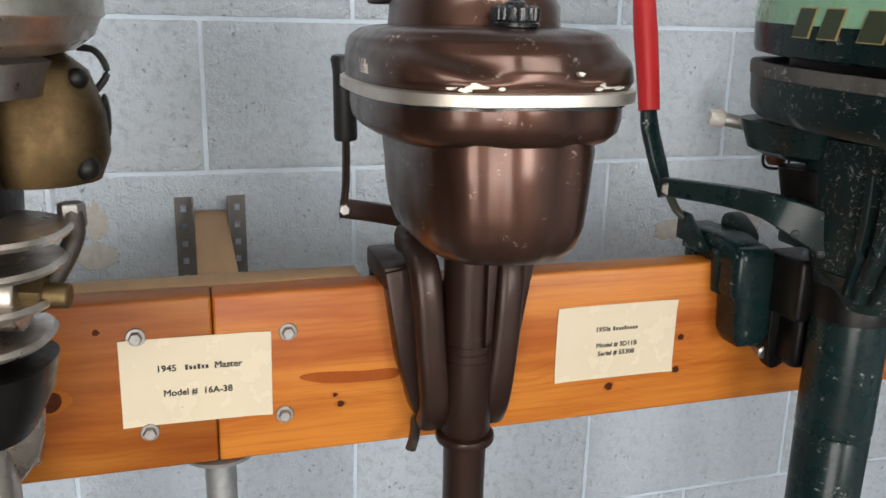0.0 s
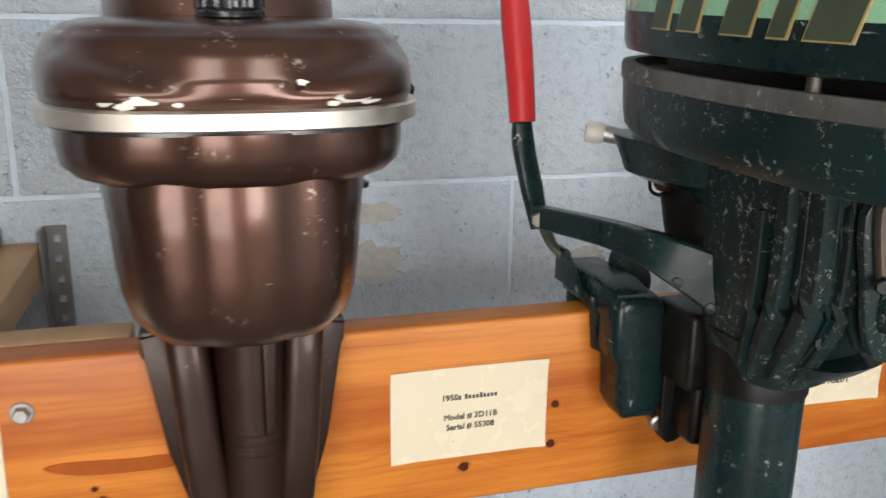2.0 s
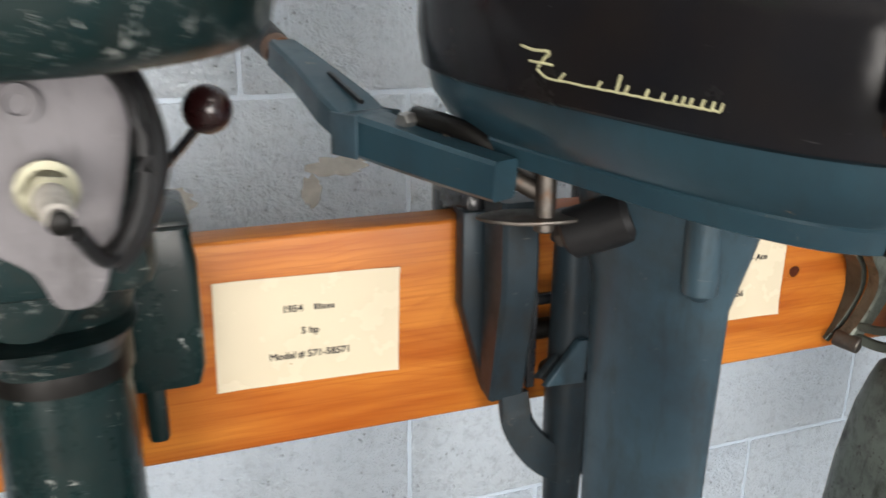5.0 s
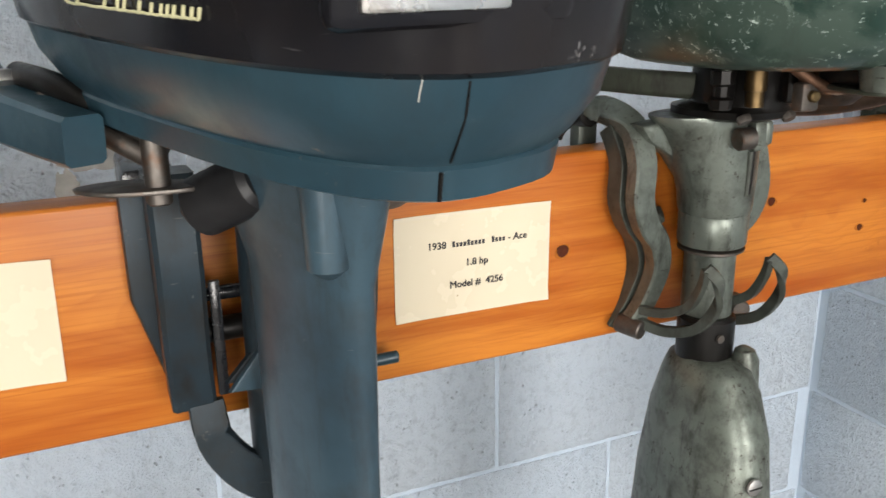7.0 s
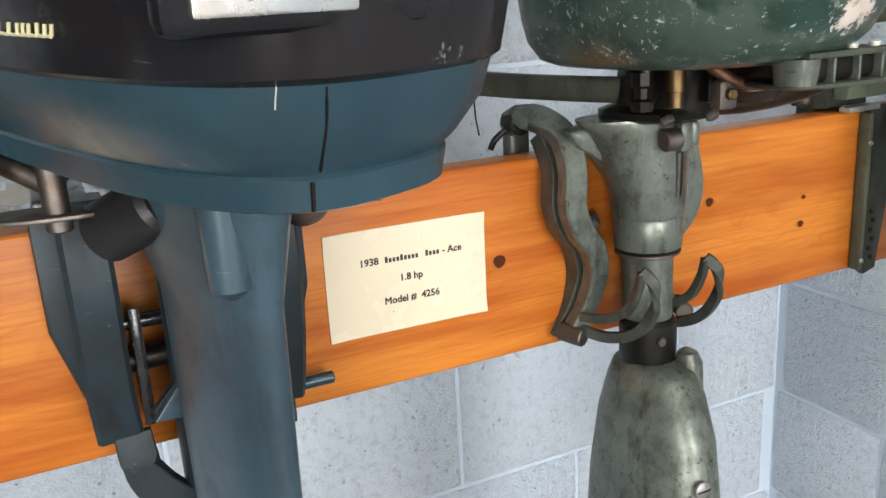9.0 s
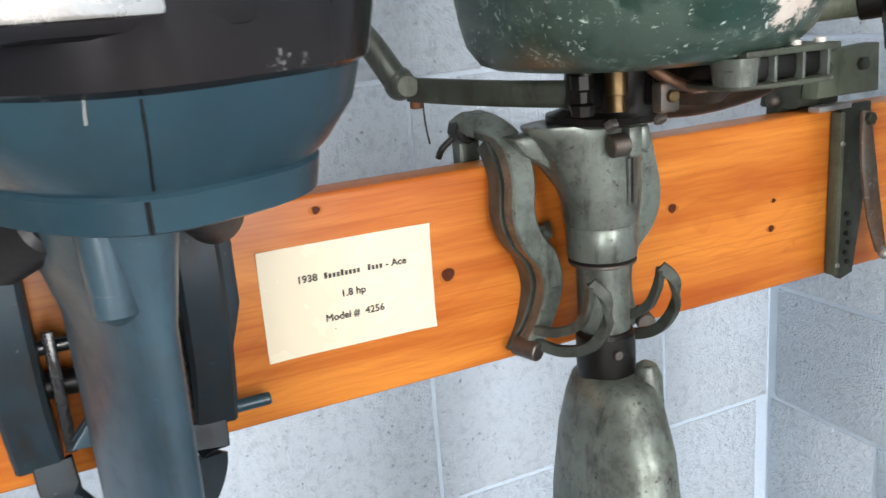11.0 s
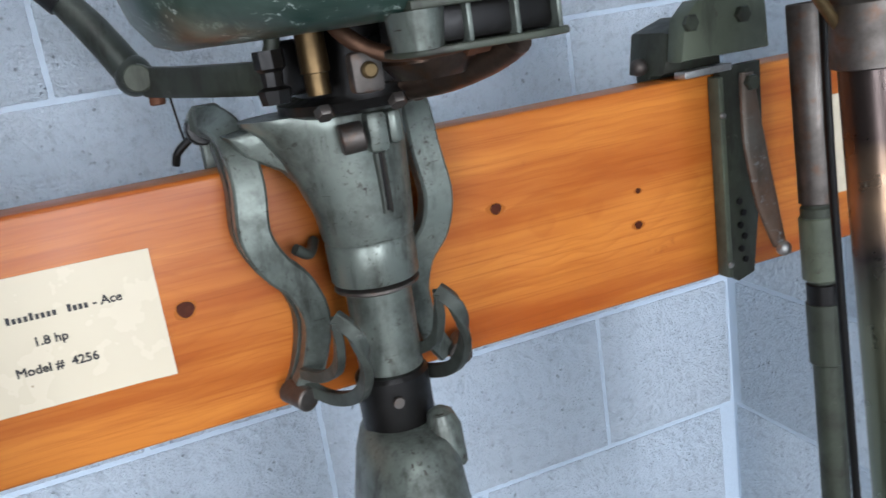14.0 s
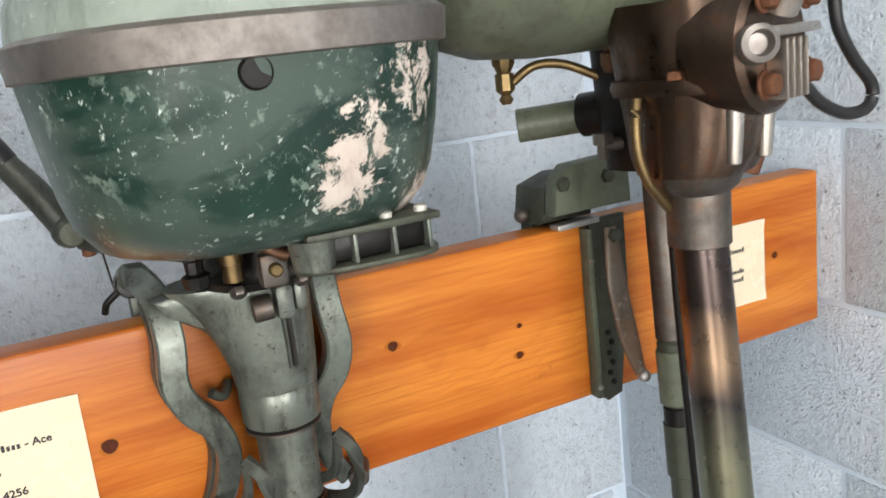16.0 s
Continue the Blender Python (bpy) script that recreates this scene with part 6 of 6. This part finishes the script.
    put("ignition_cable", sweep([(2.005, 0.49, 1.301), (2.009, 0.49, 1.27), (2.027, 0.49, 1.242), (2.05, 0.49, 1.217), (2.045, 0.49, 1.2), (2.018, 0.49, 1.198), (1.988, 0.49, 1.211), (1.968, 0.49, 1.23)], 0.0052, 14, 8), RUBBER, m, "black ignition cable")
    # tank and fuel line
    put("tank", loft_x([(1.700, 0.012, 0.012), (1.706, 0.035, 0.035), (1.72, 0.055, 0.052), (1.75, 0.068, 0.062), (1.80, 0.074, 0.066), (1.88, 0.074, 0.066), (1.95, 0.066, 0.06), (1.975, 0.04, 0.04), (1.98, 0.01, 0.01)], 0.612, 1.335), OLIVE, m, "olive green fuel tank")
    put("tank_seam", loft_x([(1.712, 0.049, 0.0035), (1.75, 0.0695, 0.0045), (1.80, 0.0755, 0.0045), (1.88, 0.0755, 0.0045), (1.95, 0.0675, 0.0035)], 0.612, 1.345), OLIVE_DK, m)
    put("fuel_cock", lathe([(0, 0.004), (0.004, 0.0065), (0.008, 0.004), (0.012, 0.0085), (0.026, 0.0085), (0.027, 0.006), (0.034, 0.010), (0.046, 0.010)], (1.800, 0.655, 1.232), k=8), BRASS, m)
    put("fuel_line", sweep([(1.806, 0.652, 1.250), (1.825, 0.645, 1.262), (1.85, 0.635, 1.260), (1.875, 0.615, 1.245), (1.892, 0.60, 1.238)], 0.004, 10), BRASS, m)
    put("oil_line", sweep([(1.862, 0.545, 1.256), (1.842, 0.535, 1.228), (1.838, 0.532, 1.195), (1.846, 0.532, 1.168), (1.862, 0.535, 1.150), (1.876, 0.538, 1.136)], 0.0040, 10), BRASS, m)
    put("exhaust_stub", rod((1.830, 0.690, 1.208), (1.885, 0.655, 1.212), 0.0155, k=24), OLIVE, m)
    put("exhaust_root", rod((1.880, 0.658, 1.212), (1.905, 0.62, 1.216), 0.020, k=20), SOOT, m)
    put("case_bolt", hexbolt((1.895, 0.568, 1.262), (-0.5, -1, 0), 0.0085, 0.008, 0.01), ZINC, m)
    put("copper_fitting", lathe([(0, 0.006), (0.006, 0.009), (0.016, 0.009), (0.018, 0.006), (0.03, 0.008), (0.04, 0.008)], (1.872, 0.60, 1.250), k=8), COPPER, m)
    put("engine_block", loft([(1.915, 0.595, 1.165, 0.035, 0.045), (1.915, 0.595, 1.22, 0.042, 0.05), (1.915, 0.595, 1.30, 0.045, 0.055)], 3, 15, 30), SOOT, m)
    put("side_nut", lathe([(0, 0.006), (0.012, 0.006), (0.0125, 0.0095), (0.022, 0.0095)], (1.862, 0.605, 1.178), k=6), DARKIRON, m)
    put("side_stud", rod((1.862, 0.605, 1.19), (1.895, 0.595, 1.19), 0.006), DARKIRON, m)
    m.location.x -= 0.051
    return m


def loft_x(sections, y, z, k=32):
    """A body of round sections along x: (x, half width, half height)."""
    rings = []
    for x, w, h in sections:
        rings.append([(x, y + w * math.cos(2 * math.pi * i / k), z + h * math.sin(2 * math.pi * i / k)) for i in range(k)])
    return skin(rings)


def motor_silver():
    m = thing("outboard_motor", (-0.17, 0.70, 1.10), "polished and bronze-coloured outboard motor with cooling fins", "outboard motor", "outboard motors on the beam")
    X, Y = -0.17, 0.55
    put("tank", lathe([(0, 0.06), (0.002, 0.085), (0.008, 0.112), (0.018, 0.126), (0.03, 0.131), (0.032, 0.134), (0.045, 0.134), (0.048, 0.128), (0.08, 0.115), (0.10, 0.08), (0.105, 0.02)], (X, Y, 1.337), k=56), POLISHED, m, "polished metal tank")
    put("flywheel", lathe([(0, 0.075), (0.003, 0.096), (0.026, 0.099), (0.03, 0.09)], (X, Y - 0.01, 1.312), k=48), POLISHED, m)
    put("magneto_cover", loft([(-0.090, 0.565, 1.247, 0.030, 0.038), (-0.088, 0.565, 1.250, 0.040, 0.048), (-0.085, 0.565, 1.270, 0.0445, 0.054), (-0.085, 0.565, 1.300, 0.0435, 0.054), (-0.088, 0.565, 1.330, 0.036, 0.047), (-0.092, 0.565, 1.345, 0.022, 0.03)], 2.6, 10, 44), BRONZE, m, "tarnished bronze-coloured cover")
    for x, y, z, w, h in ((-0.056, 0.532, 1.326, 0.008, 0.008), (-0.0415, 0.560, 1.295, 0.004, 0.018), (-0.054, 0.527, 1.262, 0.009, 0.010)):
        put("cover_slot", ball((x, y, z), 1.0, (w, 0.010, h), 16, 10), SOOT, m)
    put("cover_pipe", lathe([(0, 0.008), (0.02, 0.008), (0.021, 0.011), (0.034, 0.011), (0.036, 0.007), (0.07, 0.007)], (-0.125, 0.50, 1.255), k=18), BRONZE, m)
    put("crankcase", loft([(X, Y, 1.12, 0.05, 0.06), (X, Y, 1.16, 0.06, 0.075), (X, Y, 1.24, 0.065, 0.08), (X, Y, 1.31, 0.05, 0.06)], 2.6, 0, 36), SOOT, m)
    for i, z in enumerate((1.225, 1.203, 1.178, 1.150)):
        put("cooling_fin", loft([(X + 0.012, 0.49, z, 0.095 - 0.006 * i, 0.06), (X + 0.012, 0.49, z + 0.003, 0.097 - 0.006 * i, 0.062), (X + 0.012, 0.49, z + 0.006, 0.094 - 0.006 * i, 0.06)], 2.4, -12, 40), POLISHED, m)
    put("cylinder", rod((X - 0.02, 0.49, 1.19), (X + 0.075, 0.475, 1.185), 0.026), POLISHED, m)
    put("plug_nut", rod((X + 0.072, 0.475, 1.185), (X + 0.088, 0.473, 1.184), 0.014, k=6), BRASS, m)
    put("plug_end", rod((X + 0.086, 0.473, 1.184), (X + 0.104, 0.47, 1.183), 0.009), BRASS, m)
    put("elbow", sweep([(-0.068, 0.53, 1.232), (-0.066, 0.52, 1.215), (-0.072, 0.505, 1.20), (-0.082, 0.49, 1.185)], 0.0075, 12), DARKIRON, m)
    put("elbow_nut", rod((-0.068, 0.53, 1.218), (-0.068, 0.53, 1.236), 0.010, k=6), ZINC, m)
    put("wire", sweep([(-0.062, 0.60, 1.345), (-0.048, 0.595, 1.342), (-0.041, 0.59, 1.325), (-0.056, 0.588, 1.306)], 0.0028, 10), RUBBER, m)
    put("leg", rod((X, 0.63, 0.45), (X, 0.63, 1.13), 0.024, k=28), POLISHED, m)
    put("clamp_arm", sweep([(-0.135, 0.62, 1.12), (-0.128, 0.61, 1.06), (-0.135, 0.62, 1.0), (-0.165, 0.65, 0.95)], 0.01, 14, 6, flat=(0.013, 0.007), up=(0, 1, 0), n=3), POLISHED, m)
    put("clamp_plate", box(-0.215, -0.135, 0.67, 0.6985, 0.95, 1.13, 0.004), POLISHED, m)
    put("clamp_hook", box(-0.215, -0.135, 0.67, 0.80, 1.103, 1.125, 0.004), POLISHED, m)
    put("exhaust", loft([(X + 0.02, 0.49, 1.08, 0.05, 0.04), (X + 0.015, 0.49, 1.11, 0.07, 0.05), (X + 0.015, 0.49, 1.135, 0.075, 0.055)], 2.5, -12, 36), SOOT, m)
    return m


def heat_tube():
    m = shader("heat_stained_tube", (0.1, 0.08, 0.07), 0.3, 0.9)
    n = Nodes(m)
    sep = n.t.nodes.new("ShaderNodeSeparateXYZ")
    n.link(n.co, sep.inputs[0])
    h = n.math("ADD", sep.outputs[2], n.math("MULTIPLY", n.math("SUBTRACT", n.noise(14, 4), 0.5), 0.06))
    # the stain's own bands along the tube, from olive at the foot to brown and black
    c = n.ramp(n.math("MULTIPLY", n.math("SUBTRACT", h, 0.75), 2.4), (0.0, (0.15, 0.17, 0.12)), (0.42, (0.19, 0.19, 0.13)), (0.53, (0.055, 0.047, 0.045)), (0.63, (0.27, 0.185, 0.12)), (0.75, (0.06, 0.045, 0.04)), (1.0, (0.05, 0.042, 0.04)))
    n.colour(c)
    n.rough(n.ramp(n.noise(40, 4), (0.3, 0.22), (0.7, 0.4)))
    return m


TUBE = heat_tube()
# knob black, with the red of a reflection mixed into its colour
REDDENED_BLACK = plain("black_bakelite_red_reflection", (0.020, 0.005, 0.005), 0.25, grain=40, amount=0.5, coat=0.4)
RUSTY = worn_paint("rust_mottled_steel", (0.11, 0.105, 0.09), (0.14, 0.08, 0.05), (0.25, 0.25, 0.24), 1.2, 0.5, 0.5, size=0.8, dirt=0.4)
motor_silver()
motor_brown()
motor_green()
motor_blue()
motor_sage()
motor_olive()
